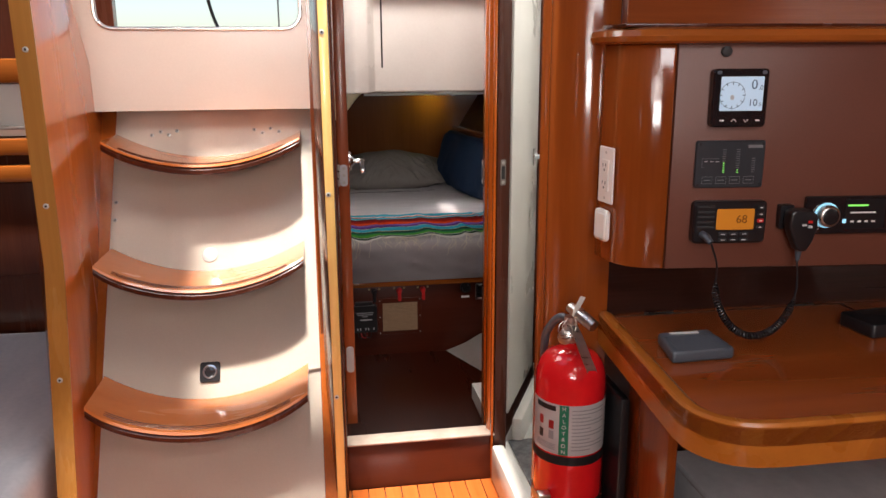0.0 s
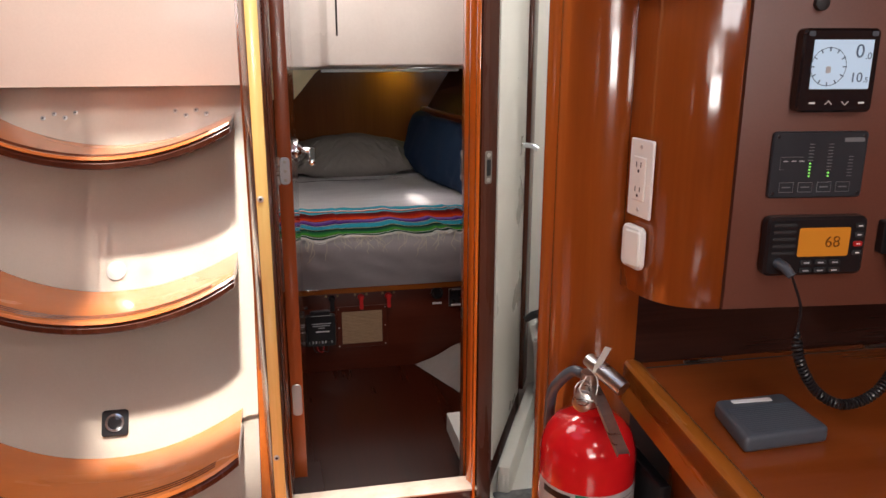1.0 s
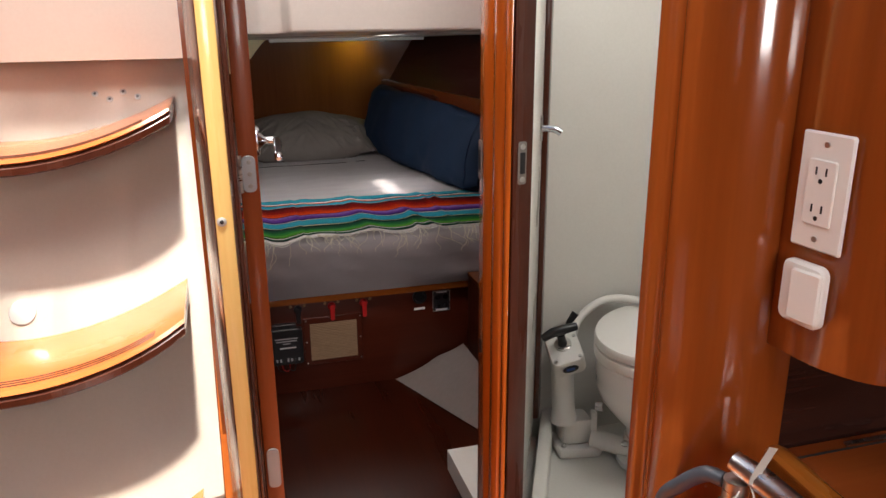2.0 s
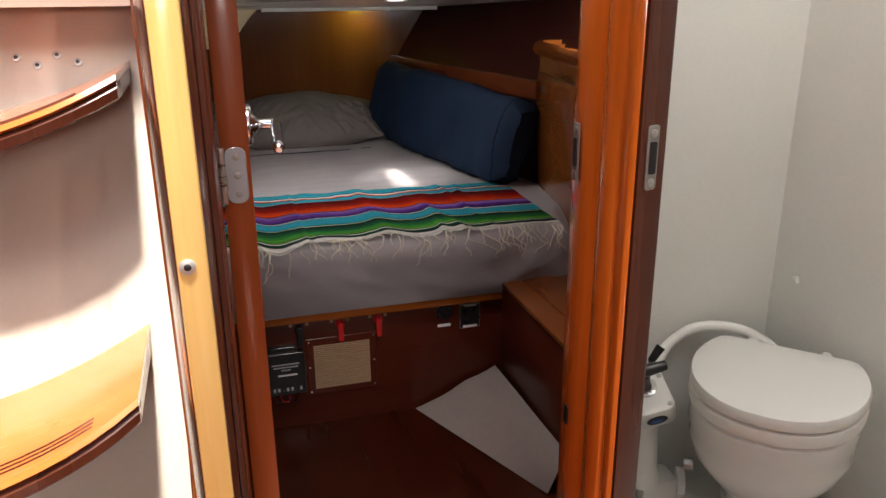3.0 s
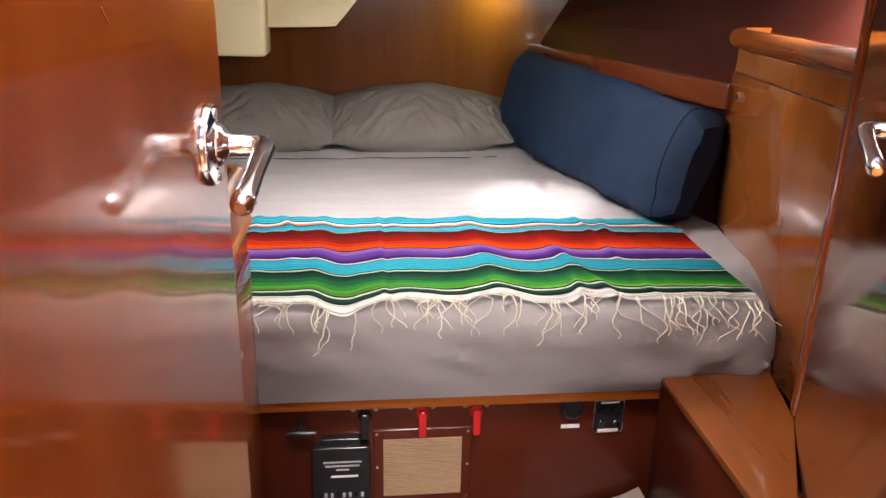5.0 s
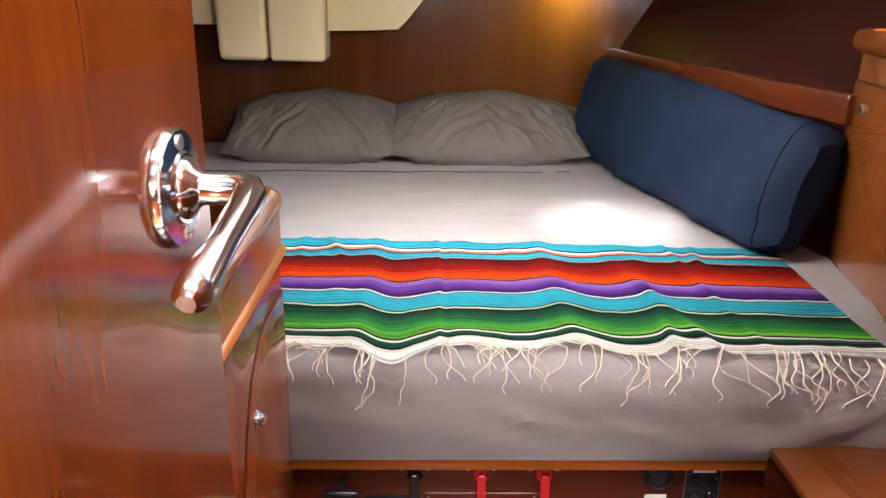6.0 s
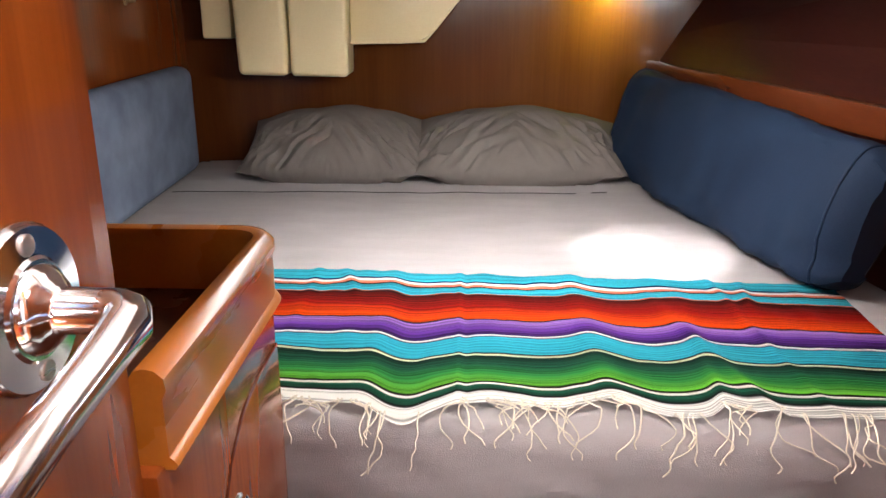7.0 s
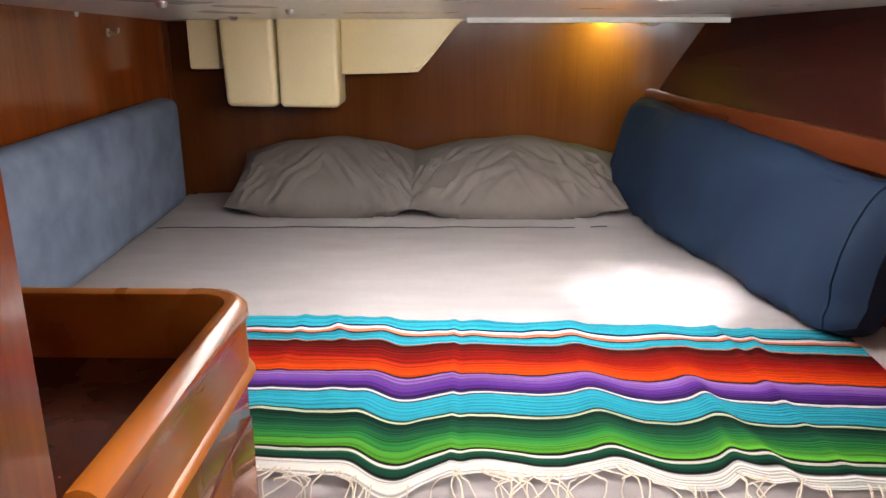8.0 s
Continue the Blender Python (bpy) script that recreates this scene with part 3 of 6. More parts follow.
# column at the head opening
COL = [(0.519, 1.735), (0.524, 1.722), (0.532, 1.718), (0.534, 1.71), (0.531, 1.70), (0.538, 1.682), (0.55, 1.662), (0.566, 1.645), (0.585, 1.634), (0.606, 1.628), (0.66, 1.628), (0.66, 1.735)]
structure("column", prism(COL, FLOOR, ROOF), COLUMNWOOD, "round-edged varnished mahogany column beside the chart table", "column", 0.003)
structure("trim_column_inner", prism([(0.555, 1.737), (0.66, 1.737), (0.66, 1.76), (0.56, 1.76)], 0.12, ROOF), DARKWOOD, "dark inner edge of the column", "trim", 0.002)
structure("wall_nav_back", box(0.61, 1.9, 1.632, 1.66, 0.2, ROOF), NAVBACK, "dark glossy back panel above the chart table, deepened for shade", "wall", smooth=False)

# upper companionway: white washboard with a window
wash = thing("washboard", -0.3, 2.63, 1.176, "white moulded companionway panel with a rounded window", "companionway panel")
bm = bmesh.new()
xo0, xo1, zo0, zo1 = -0.760, -0.002, 1.176, 1.969
xi0, xi1, zi0, zi1 = -0.642, -0.022, 1.4275, 1.86
outer = [(xo1, zo1), (xo0, zo1), (xo0, zo0), (xo1, zo0)]
inner = [(x + (xi0 + xi1) / 2, z + (zi0 + zi1) / 2) for x, z in rounded_rect(xi1 - xi0, zi1 - zi0, 0.05, 6)]
fr = []
for y in (2.615, 2.645):
    fr.append(([bm.verts.new((x, y, z)) for x, z in outer], [bm.verts.new((x, y, z)) for x, z in inner]))
for o, i in fr:
    for q in range(4):
        seg = i[q * 6:(q + 1) * 6]
        for a, b in zip(seg, seg[1:]):
            bm.faces.new((o[q], a, b))
        bm.faces.new((o[q], seg[-1], i[((q + 1) * 6) % 24], o[(q + 1) % 4]))
(o0, i0), (o1, i1) = fr
for k in range(4):
    bm.faces.new((o0[k], o0[(k + 1) % 4], o1[(k + 1) % 4], o1[k]))
for k in range(24):
    bm.faces.new((i0[k], i0[(k + 1) % 24], i1[(k + 1) % 24], i1[k]))
part("panel", bm, LADDERWHITE, wash)
ring = [(x, 2.613, z) for x, z in inner]
part("window_seal", tube(ring + [ring[0]], 0.006, 8), STEEL, wash, "grey rubber window seal")
part("shelf", box(-0.66, xo1, 2.622, 2.70, 1.1765, 1.188), TREAD, wash, "wooden edge under the panel", bevel=0.002)
rope1 = smooth_path([(-0.40, 2.9, 2.1), (-0.37, 2.9, 1.75), (-0.33, 2.9, 1.5), (-0.28, 2.9, 1.38), (-0.24, 2.9, 1.306)])
tagged(part("mooring_rope", tube(rope1, 0.006), BLACK), "thin dark line hanging outside the window", "rope")
tagged(part("mooring_rope", tube([(-0.10, 2.9, 2.1), (-0.102, 2.9, 1.302)], 0.003), BLACK), "thin dark line hanging outside the window", "rope")
structure("cockpit_floor", box(-0.8, -0.001, 2.66, 5.2, 1.27, 1.30), GELCOAT, "white cockpit floor outside the window", "deck", smooth=False)

# ladder with three dished treads
lad = thing("companionway_ladder", -0.32, 2.1, FLOOR, "white moulded companionway ladder with curved wooden treads", "ladder")


def dish(x):
    u = (x - (LX0 + LX1) / 2) / ((LX1 - LX0) / 2)
    return u * u


bm = bmesh.new()
N = 24
bot, top, seam = [], [], []
for k in range(N + 1):
    x = LX0 + (LX1 - LX0) * k / N
    zb = 0.365 + 0.075 * min(dish(x), 0.88)
    bot.append(bm.verts.new((x, lad_y(zb), zb)))
    top.append(bm.verts.new((x, lad_y(1.175), 1.175)))
for k in range(N):
    bm.faces.new((bot[k], bot[k + 1], top[k + 1], top[k]))
bmesh.ops.solidify(bm, geom=bm.faces[:], thickness=0.02)
part("upper_panel", bm, LADDERWHITE, lad, bevel=0.004)
bm = bmesh.new()
q = [bm.verts.new(p) for p in ((LX0, lad_y(0.03) + 0.012, 0.03), (LX1, lad_y(0.03) + 0.012, 0.03), (LX1, lad_y(0.5) + 0.012, 0.5), (LX0, lad_y(0.5) + 0.012, 0.5))]
bm.faces.new(q)
bmesh.ops.solidify(bm, geom=bm.faces[:], thickness=0.015)
part("lower_panel", bm, LADDERWHITE, lad, bevel=0.002)
for fx0, fx1 in ((-0.70, LX0 - 0.001), (LX1 + 0.001, 0.030)):
    bm = bmesh.new()
    bm.faces.new([bm.verts.new((x, lad_y(z) + 0.018, z)) for x, z in ((fx0, 0.04), (fx1, 0.04), (fx1, 1.172), (fx0, 1.172))])
    bmesh.ops.solidify(bm, geom=bm.faces[:], thickness=0.012)
    part("side_batten", bm, CHEEK, lad, "brown wooden batten beside the moulding")
TREADS = ((1.028, 0.0), (0.702, 0.0), (0.374, 0.0))
TX0, TX1, DEPTH, SAG = -0.622, -0.040, 0.20, 0.072
for z0, _ in TREADS:
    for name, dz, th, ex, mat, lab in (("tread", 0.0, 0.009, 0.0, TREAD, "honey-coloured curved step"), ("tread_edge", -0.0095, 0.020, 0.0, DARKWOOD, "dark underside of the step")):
        bm = bmesh.new()
        rows = []
        for k in range(N + 1):
            x = TX0 + (TX1 - TX0) * k / N
            u = (x - (TX0 + TX1) / 2) / ((TX1 - TX0) / 2)
            z = z0 + SAG * u * u + dz
            yb = lad_y(z) - 0.004
            yf = lad_y(z0) - DEPTH - 0.018 * (1 - u * u) + 0.03 * abs(u) ** 6 - ex
            r = 0.006
            rows.append([bm.verts.new((x, y, zz)) for y, zz in ((yb, z), (yf + r, z), (yf, z - r), (yf, z - th + 0.003), (yf + 0.004, z - th), (yb, z - th))])
        for a, b in zip(rows, rows[1:]):
            for k in range(6):
                bm.faces.new((a[k], a[(k + 1) % 6], b[(k + 1) % 6], b[k]))
        bm.faces.new(rows[0][::-1])
        bm.faces.new(rows[-1])
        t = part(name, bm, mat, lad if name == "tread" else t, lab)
    for g in (0.022, 0.031, 0.040):
        pth = []
        for k in range(2, N - 1):
            x = TX0 + (TX1 - TX0) * k / N
            u = (x - (TX0 + TX1) / 2) / ((TX1 - TX0) / 2)
            pth.append((x, lad_y(z0) - DEPTH - 0.018 * (1 - u * u) + 0.03 * abs(u) ** 6 + g, z0 + SAG * u * u))
        part("groove", tube(pth, 0.0016, 5), DARKWOOD, t, "dark anti-slip groove")


def on_ladder(x, z, off=0.0):
    n = Vector((0, -1, 0.66)).normalized()
    return facing(Vector((x, lad_y(z), z)) + n * (0.0006 + off), n)


for x, z in ((-0.515, 1.095), (-0.488, 1.105), (-0.462, 1.095), (-0.437, 1.107), (-0.190, 1.107), (-0.163, 1.096), (-0.137, 1.109), (-0.110, 1.099), (-0.615, 0.90), (-0.615, 0.85)):
    screw(on_ladder(x, z), lad, 0.0065)
part("button", disc_on(on_ladder(-0.330, 0.743), 0.023, 0.004, 24), ZINC, lad, "grey round cap")
lock = plate(on_ladder(-0.326, 0.437), 0.058, 0.060, 0.006, 0.008, BLACK, "lock", lad, "black square ring-pull latch")
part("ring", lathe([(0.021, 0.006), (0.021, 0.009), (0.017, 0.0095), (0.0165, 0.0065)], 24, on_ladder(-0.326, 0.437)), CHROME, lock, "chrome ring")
part("pull", disc_on(on_ladder(-0.326, 0.437, 0.0062), 0.0155, 0.002, 20), BLACKGLOSS, lock)

# beyond the ladder: galley side
gal = thing("galley_locker", -1.2, 2.95, 0.6, "varnished wooden locker front beyond the ladder", "locker")
part("front", box(-1.9, -0.72, 3.02, 3.09, 0.55, 0.90), DARKWOOD, gal, bevel=0.004)
part("top_rail", box(-1.9, -0.72, 2.98, 3.09, 0.905, 0.965), TEAK_X, gal, "honey-coloured rail", bevel=0.01)
part("rail", box(-1.9, -0.72, 3.0, 3.09, 1.0, 1.06), TEAK_X, gal, "honey-coloured rail", bevel=0.008)
part("upper_rail", box(-1.9, -0.72, 3.0, 3.09, 1.255, 1.34), TEAK_X, gal, "honey-coloured rail", bevel=0.008)
win = thing("window_galley", -1.2, 3.05, 1.06, "white roller shelf with daylight behind", "window", kind="structure")
part("pane", box(-1.9, -0.72, 3.06, 3.08, 1.065, 1.25), SOCKET, win, bevel=0.002)
part("window_sill", box(-1.9, -0.72, 3.03, 3.06, 1.09, 1.105), STEEL, win, bevel=0.002)
seat = thing("settee", -0.95, 2.0, FLOOR, "pale grey seat cushion beside the ladder", "seat")
part("cushion", box(-1.9, -0.72, 1.55, 3.0, 0.16, 0.34), STONE, seat, bevel=0.04, segs=4)
part("base", box(-1.9, -0.76, 1.6, 3.0, FLOOR, 0.155), DARKWOOD, seat)

# ---- sleeping cabin ----
# open cabin door
LEAF = pose(0.104, 2.30, 0, 0, 0, -2.2)
leaf = thing("cabin_door", 0.10, 2.30, 0.19, "open glossy mahogany cabin door with chrome lever handle", "door")
part("panel", box(-0.032, 0.0, 0.004, 0.490, 0.20, 1.90, None, LEAF), DOORWOOD, leaf)
part("edge_strip", box(-0.032, 0.0, -0.003, 0.003, 0.20, 1.90, None, LEAF), LEAFEDGE, leaf, "plain brown door edge", bevel=0.001)


def lever_handle(m, parent, r=0.034):
    """Out of the door along z, lever along -x, up is y."""
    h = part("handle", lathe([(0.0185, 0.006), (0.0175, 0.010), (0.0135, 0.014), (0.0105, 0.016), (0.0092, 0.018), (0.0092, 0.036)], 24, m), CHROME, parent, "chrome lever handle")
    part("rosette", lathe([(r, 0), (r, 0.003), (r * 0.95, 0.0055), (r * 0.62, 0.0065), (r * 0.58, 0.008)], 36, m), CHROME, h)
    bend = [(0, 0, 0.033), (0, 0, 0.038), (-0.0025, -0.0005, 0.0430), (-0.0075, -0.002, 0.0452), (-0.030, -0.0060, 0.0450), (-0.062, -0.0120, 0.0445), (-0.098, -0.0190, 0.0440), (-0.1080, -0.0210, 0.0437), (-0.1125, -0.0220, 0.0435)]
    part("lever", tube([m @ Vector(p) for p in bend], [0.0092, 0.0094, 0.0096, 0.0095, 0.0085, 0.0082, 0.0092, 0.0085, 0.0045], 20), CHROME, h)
    for s in (-1, 1):
        part("screw", disc_on(m @ Matrix.Translation((0, s * r * 0.76, 0.0058)), 0.0045, 0.0015, 12), STEEL, h)
    return h


for p0, p1 in (((0.30, 1.24), (0.345, 1.252)), ((0.335, 1.168), (0.352, 1.158)), ((0.22, 1.10), (0.228, 1.092)), ((0.31, 1.262), (0.322, 1.266))):
    part("scratch", tube([LEAF @ Vector((0.0, *p0)), LEAF @ Vector((0.0001, *p1))], 0.0005, 4), LEAFEDGE, leaf, "fine pale scratch")
lever_handle(LEAF @ facing((0.0005, 0.430, 0.985), (1, 0, 0)), leaf)
# hinge
hm = facing(LEAF @ Vector((-0.016, -0.0032, 1.0)), LEAF.to_3x3() @ Vector((0, -1, 0)))
hg = plate(hm, 0.024, 0.064, 0.003, 0.010, HINGESTEEL, "hinge", leaf, "steel hinge leaf", 0.0008)
for s in (-1, 0, 1):
    part("screw", disc_on(hm @ Matrix.Translation((0.001, s * 0.021, 0.003)), 0.0040, 0.0006, 12), DULLSTEEL, hg)
part("knuckle", lathe([(0.005, -0.032), (0.005, 0.032)], 12, hm @ pose(-0.016, 0, 0.001, 90, 0, 0)), STEEL, hg)
hm = facing(LEAF @ Vector((-0.016, -0.0032, 0.42)), LEAF.to_3x3() @ Vector((0, -1, 0)))
plate(hm, 0.024, 0.086, 0.003, 0.010, HINGESTEEL, "hinge", leaf, "steel hinge leaf", 0.0008)
# handles of the head door
pd = thing("locker_door", *along(0.5), "closed glossy mahogany door beside the bed with chrome lever", "door")
part("panel", slab(0.06, 1.050, 0.0245, 0.034, 0.376, 1.85), MIRRORWOOD, pd)
lever_handle(facing(along(0.628, 0.0345, 0.972), WN) @ Matrix.Diagonal((-1, 1, 1, 1)), pd, 0.030)
bt = plate(facing(along(0.375, 0.0345, 0.93), WN), 0.018, 0.085, 0.002, 0.003, STEEL, "bolt", pd, "chrome barrel bolt")
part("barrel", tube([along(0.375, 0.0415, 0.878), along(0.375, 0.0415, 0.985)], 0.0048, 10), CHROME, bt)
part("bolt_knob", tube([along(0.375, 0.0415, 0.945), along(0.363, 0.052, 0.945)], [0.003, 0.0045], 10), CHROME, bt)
hl = plate(facing(along(0.352, -0.0085, 1.005), -WN), 0.03, 0.06, 0.004, 0.004, STEEL, "latch", hd, "steel thumb latch")
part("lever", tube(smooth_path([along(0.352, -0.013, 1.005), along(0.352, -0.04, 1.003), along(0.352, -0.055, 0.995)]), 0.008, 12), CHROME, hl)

# berth front locker
lock_y = 3.475
lk = thing("berth_locker", 0.4, lock_y, CABIN_FLOOR, "reddish wooden locker front under the berth", "locker")
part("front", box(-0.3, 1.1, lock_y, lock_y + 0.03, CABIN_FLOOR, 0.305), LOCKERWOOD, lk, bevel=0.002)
part("board", box(-0.62, 1.06, 3.44, 5.18, 0.3055, 0.330), TEAK_X, lk, "honey-coloured berth board", bevel=0.003)
seat = thing("bench", 0.87, 3.1, CABIN_FLOOR, "varnished wooden bench step beside the berth", "bench")
part("top", prism([(0.833, 2.885), (0.930, 3.065), (1.025, 3.245), (1.072, 3.43), (0.838, 3.43)], 0.355, 0.372), SEATWOOD, seat, bevel=0.003)
part("front", prism([(0.838, 2.892), (0.868, 2.892), (0.935, 3.030), (0.935, 3.43), (0.845, 3.43)], CABIN_FLOOR, 0.354), LOCKERWOOD, seat, bevel=0.002)

# right-hand locker with fiddled top
C1, C2 = Vector((1.050, 3.12)), Vector((1.176, 3.985))
CD = (C2 - C1).normalized()
CN = Vector((-CD.y, CD.x))
cab = thing("side_locker", 1.1, 3.5, 0.33, "glossy mahogany locker with a rounded shelf above the bed", "locker")


def cpt(d, off, z=None):
    p = C1 + CD * d + CN * off
    return p if z is None else Vector((p.x, p.y, z))


CL = (C2 - C1).length
part("body", prism([cpt(0, 0), cpt(CL - 0.02, 0), cpt(CL, -0.02), cpt(CL, -0.35), cpt(0, -0.35)], 0.331, 0.976), LOCKERFACE, cab, bevel=0.009, segs=4)
dr = part("door", prism([cpt(0.10, -0.004), cpt(CL - 0.022, -0.004), cpt(CL - 0.022, 0.0040), cpt(0.10, 0.0040)], 0.36, 0.915), LOCKERFACE, cab, bevel=0.0008)
part("gap", tube([cpt(0.10, 0.0022, 0.9168), cpt(CL - 0.03, 0.0022, 0.9168)], 0.0016, 6), DARKWOOD, dr, "dark gap above the door")
kn = part("finger_hole", disc_on(facing(cpt(CL - 0.085, 0.0042, 0.862), (CN.x, CN.y, 0)), 0.012, 0.003, 20), STEEL, cab, "small dark finger latch")
part("hole", disc_on(facing(cpt(CL - 0.085, 0.0074, 0.862), (CN.x, CN.y, 0)), 0.008, 0.001, 16), BLACK, kn)
prof = [(-0.03, 0.0), (0.018, 0.0), (0.028, 0.008), (0.031, 0.020), (0.028, 0.034), (0.018, 0.043), (0.0, 0.043), (-0.006, 0.030), (-0.03, 0.030)]
pth = [cpt(0.0, 0, 0.977), cpt(CL - 0.05, 0, 0.977), cpt(CL - 0.02, -0.01, 0.977), cpt(CL + 0.018, -0.045, 0.977), cpt(CL + 0.025, -0.10, 0.977), cpt(CL + 0.025, -0.30, 0.977)]
part("shelf_rim", sweep(pth[::-1], prof), TEAK_X, cab, "honey-coloured rounded shelf rim")
part("shelf", prism([cpt(0, -0.031), cpt(CL - 0.03, -0.031), cpt(CL - 0.03, -0.30), cpt(0, -0.30)], 0.9765, 0.990), TEAK_Y, cab)

# fiddle along the hull side
structure("trim_fiddle", prism([(0.905, 5.195), (1.150, 3.94), (1.185, 3.94), (0.94, 5.195)], 0.82, 0.888), FIDDLEWOOD, "varnished reddish rail along the hull side", "rail", 0.010)

# left-hand counter with raised rim
cn = thing("counter_cabinet", -0.2, 3.2, CABIN_FLOOR, "mahogany cabinet with a raised honey-coloured rim", "cabinet")
part("body", prism([(0.046, 2.987), (0.046, 3.375), (0.025, 3.410), (-0.68, 3.410), (-0.68, 2.987)], CABIN_FLOOR, 0.728), MAHOGANY, cn, bevel=0.004)
prof = [(0.004, 0.000), (0.007, 0.004), (0.004, 0.009), (0.0, 0.012), (0.0, 0.066), (0.004, 0.074), (0.003, 0.084), (-0.004, 0.091), (-0.013, 0.093), (-0.022, 0.090), (-0.027, 0.082), (-0.027, 0.0)]
pth = [(-0.67, 3.417, 0.724)] + [(-0.003 + 0.055 * math.cos(a), 3.362 + 0.055 * math.sin(a), 0.724) for a in [radians(90 - 7.5 * k) for k in range(13)]] + [(0.050, 3.004, 0.724)]
part("rim", sweep([Vector(p) for p in pth], [(-u, v) for u, v in prof][::-1]), TEAK_Y, cn, "honey-coloured rounded rim")
part("top", box(-0.66, 0.022, 2.99, 3.388, 0.7285, 0.735), DARKWOOD, cn, "dark recessed top")
FLANK = Matrix(((0, 0, 1, 0), (1, 0, 0, 0), (0, 1, 0, 0), (0, 0, 0, 1)))
dp = [(3.085, 0.10), (3.375, 0.10), (3.375, 0.665), (3.285, 0.665), (3.215, 0.655), (3.160, 0.625), (3.120, 0.575), (3.085, 0.50)]
dpart = part("door", prism(dp, 0.0465, 0.0485, None, FLANK), MAHOGANY, cn, bevel=0.001)
part("gap", tube([FLANK @ Vector((y, z, 0.0468)) for y, z in dp + dp[:1]], 0.0016, 6), DARKWOOD, dpart, "dark gap round the door")
kb = facing((0.0487, 3.165, 0.572), (1, 0, 0))
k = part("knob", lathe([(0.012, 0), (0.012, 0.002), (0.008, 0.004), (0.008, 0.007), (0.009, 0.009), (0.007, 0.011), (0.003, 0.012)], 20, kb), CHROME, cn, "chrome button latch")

# bed
BX0 = -0.66
bed = thing("berth_mattress", 0.2, 4.3, 0.331, "wide berth mattress in a tight grey-lilac sheet", "mattress")


def bed_right(y):
    return 1.092 + 0.14 * (y - 3.42) if y < 3.97 else 1.169 - 0.225 * (y - 3.97)


def wrinkle(x, y, s=1.0):
    return 0.004 * s * noise.noise((x * 3.1, y * 7.0, 1.3)) + 0.0032 * s * noise.noise((x * 9, y * 17, 4.0))


def bed_top(x, y):
    return 0.522 + wrinkle(x, y)


bm = bmesh.new()
prof = []
for k in range(9):      # front drop of the sheet, from below
    s = k / 8
    prof.append((3.432 - 0.030 * math.sin(s * math.pi * 0.62), 0.332 + 0.150 * s))
for k in range(1, 8):
    a = radians(90 * k / 7)
    prof.append((3.404 + 0.045 * (1 - math.cos(a)), 0.482 + 0.040 * math.sin(a)))
prof += [(3.449 + 0.0285 * k, 0.522) for k in range(1, 62)]
NX = 90
grid = []
for y, z in prof:
    row = []
    for i in range(NX + 1):
        u = i / NX
        xr = bed_right(y)
        x = BX0 + (xr - BX0) * u
        zz, yy = z, y
        if z >= 0.521:
            zz += wrinkle(x, y)
        else:
            f = (z - 0.332) / 0.19
            yy += 0.012 * math.sin(3.14 * f) * noise.noise((x * 5.0 + z * 8, z * 9, 2.2)) + 0.013 * math.sin(3.14 * f) * noise.noise((x * 14 + z * 25, z * 18, 7.7))
            yy -= 0.016 * math.sin(3.14 * f) * max(0.0, min(1.0, (x - 0.62) / 0.25)) * (1 - 2.2 * abs(noise.noise((x * 9 - z * 14, z * 3.5, 3.1)))) ** 2
        e = max(0.0, (x - xr + 0.07) / 0.07) * max(0.0, min(1.0, (3.70 - y) / 0.2))     # rounded corner
        if e > 0:
            zz = min(zz, z) - 0.06 * e * e * (1 if z > 0.4 else 0.15)
            yy += 0.05 * e * e * (1.0 if y < 3.47 else 0.0)
            zz += 0.006 * noise.noise((x * 30, y * 14, z * 12)) * e
        row.append(bm.verts.new((x, yy, zz)))
    grid.append(row)
for a, b in zip(grid, grid[1:]):
    for i in range(NX):
        bm.faces.new((a[i], a[i + 1], b[i + 1], b[i]))
bmesh.ops.solidify(bm, geom=bm.faces[:], thickness=-0.004)
part("fitted_sheet", bm, SHEET, bed)
part("core", prism([(BX0 + 0.01, 3.46), (1.01, 3.46), (1.07, 3.95), (0.83, 5.15), (BX0 + 0.01, 5.15)], 0.3315, 0.50), SHEET, bed, bevel=0.02)
# folded hem near the pillows
hem = thing("top_sheet", 0.1, 4.9, 0.53, "grey-lilac top sheet folded at the pillows with a stitched hem", "bed sheet")
bm = bmesh.new()
rows = []
for j in range(13):
    row = []
    for i in range(61):
        u = i / 60
        x = -0.62 + 1.46 * u
        y = 4.735 + 0.035 * u + 0.004 * noise.noise((x * 8, 0, 3)) + j * 0.036
        x = min(x, bed_right(y) - 0.012)
        z = bed_top(x, y) + (0.0035 if j == 0 else 0.009) + 0.003 * noise.noise((x * 6, y * 11, 9))
        row.append(bm.verts.new((x, y, z)))
    rows.append(row)
for a, b in zip(rows, rows[1:]):
    for i in range(60):
        bm.faces.new((a[i], a[i + 1], b[i + 1], b[i]))
bmesh.ops.solidify(bm, geom=bm.faces[:], thickness=-0.003)
part("cloth", bm, SHEET, hem)
pth = [(r.x, r.y, r.z) for r in [Vector((-0.60 + 1.42 * k / 60, 4.728 + 0.035 * k / 60 + 0.004 * noise.noise(((-0.6 + 1.42 * k / 60) * 8, 0, 3)), 0)) for k in range(61)]]
for a, b in ((0, 52), (54, 56)):
    part("stitch", tube([(x, y, bed_top(x, y) + 0.0035) for x, y, _ in pth[a:b + 1]], 0.0012, 6), CAULK, hem, "dark hem line")


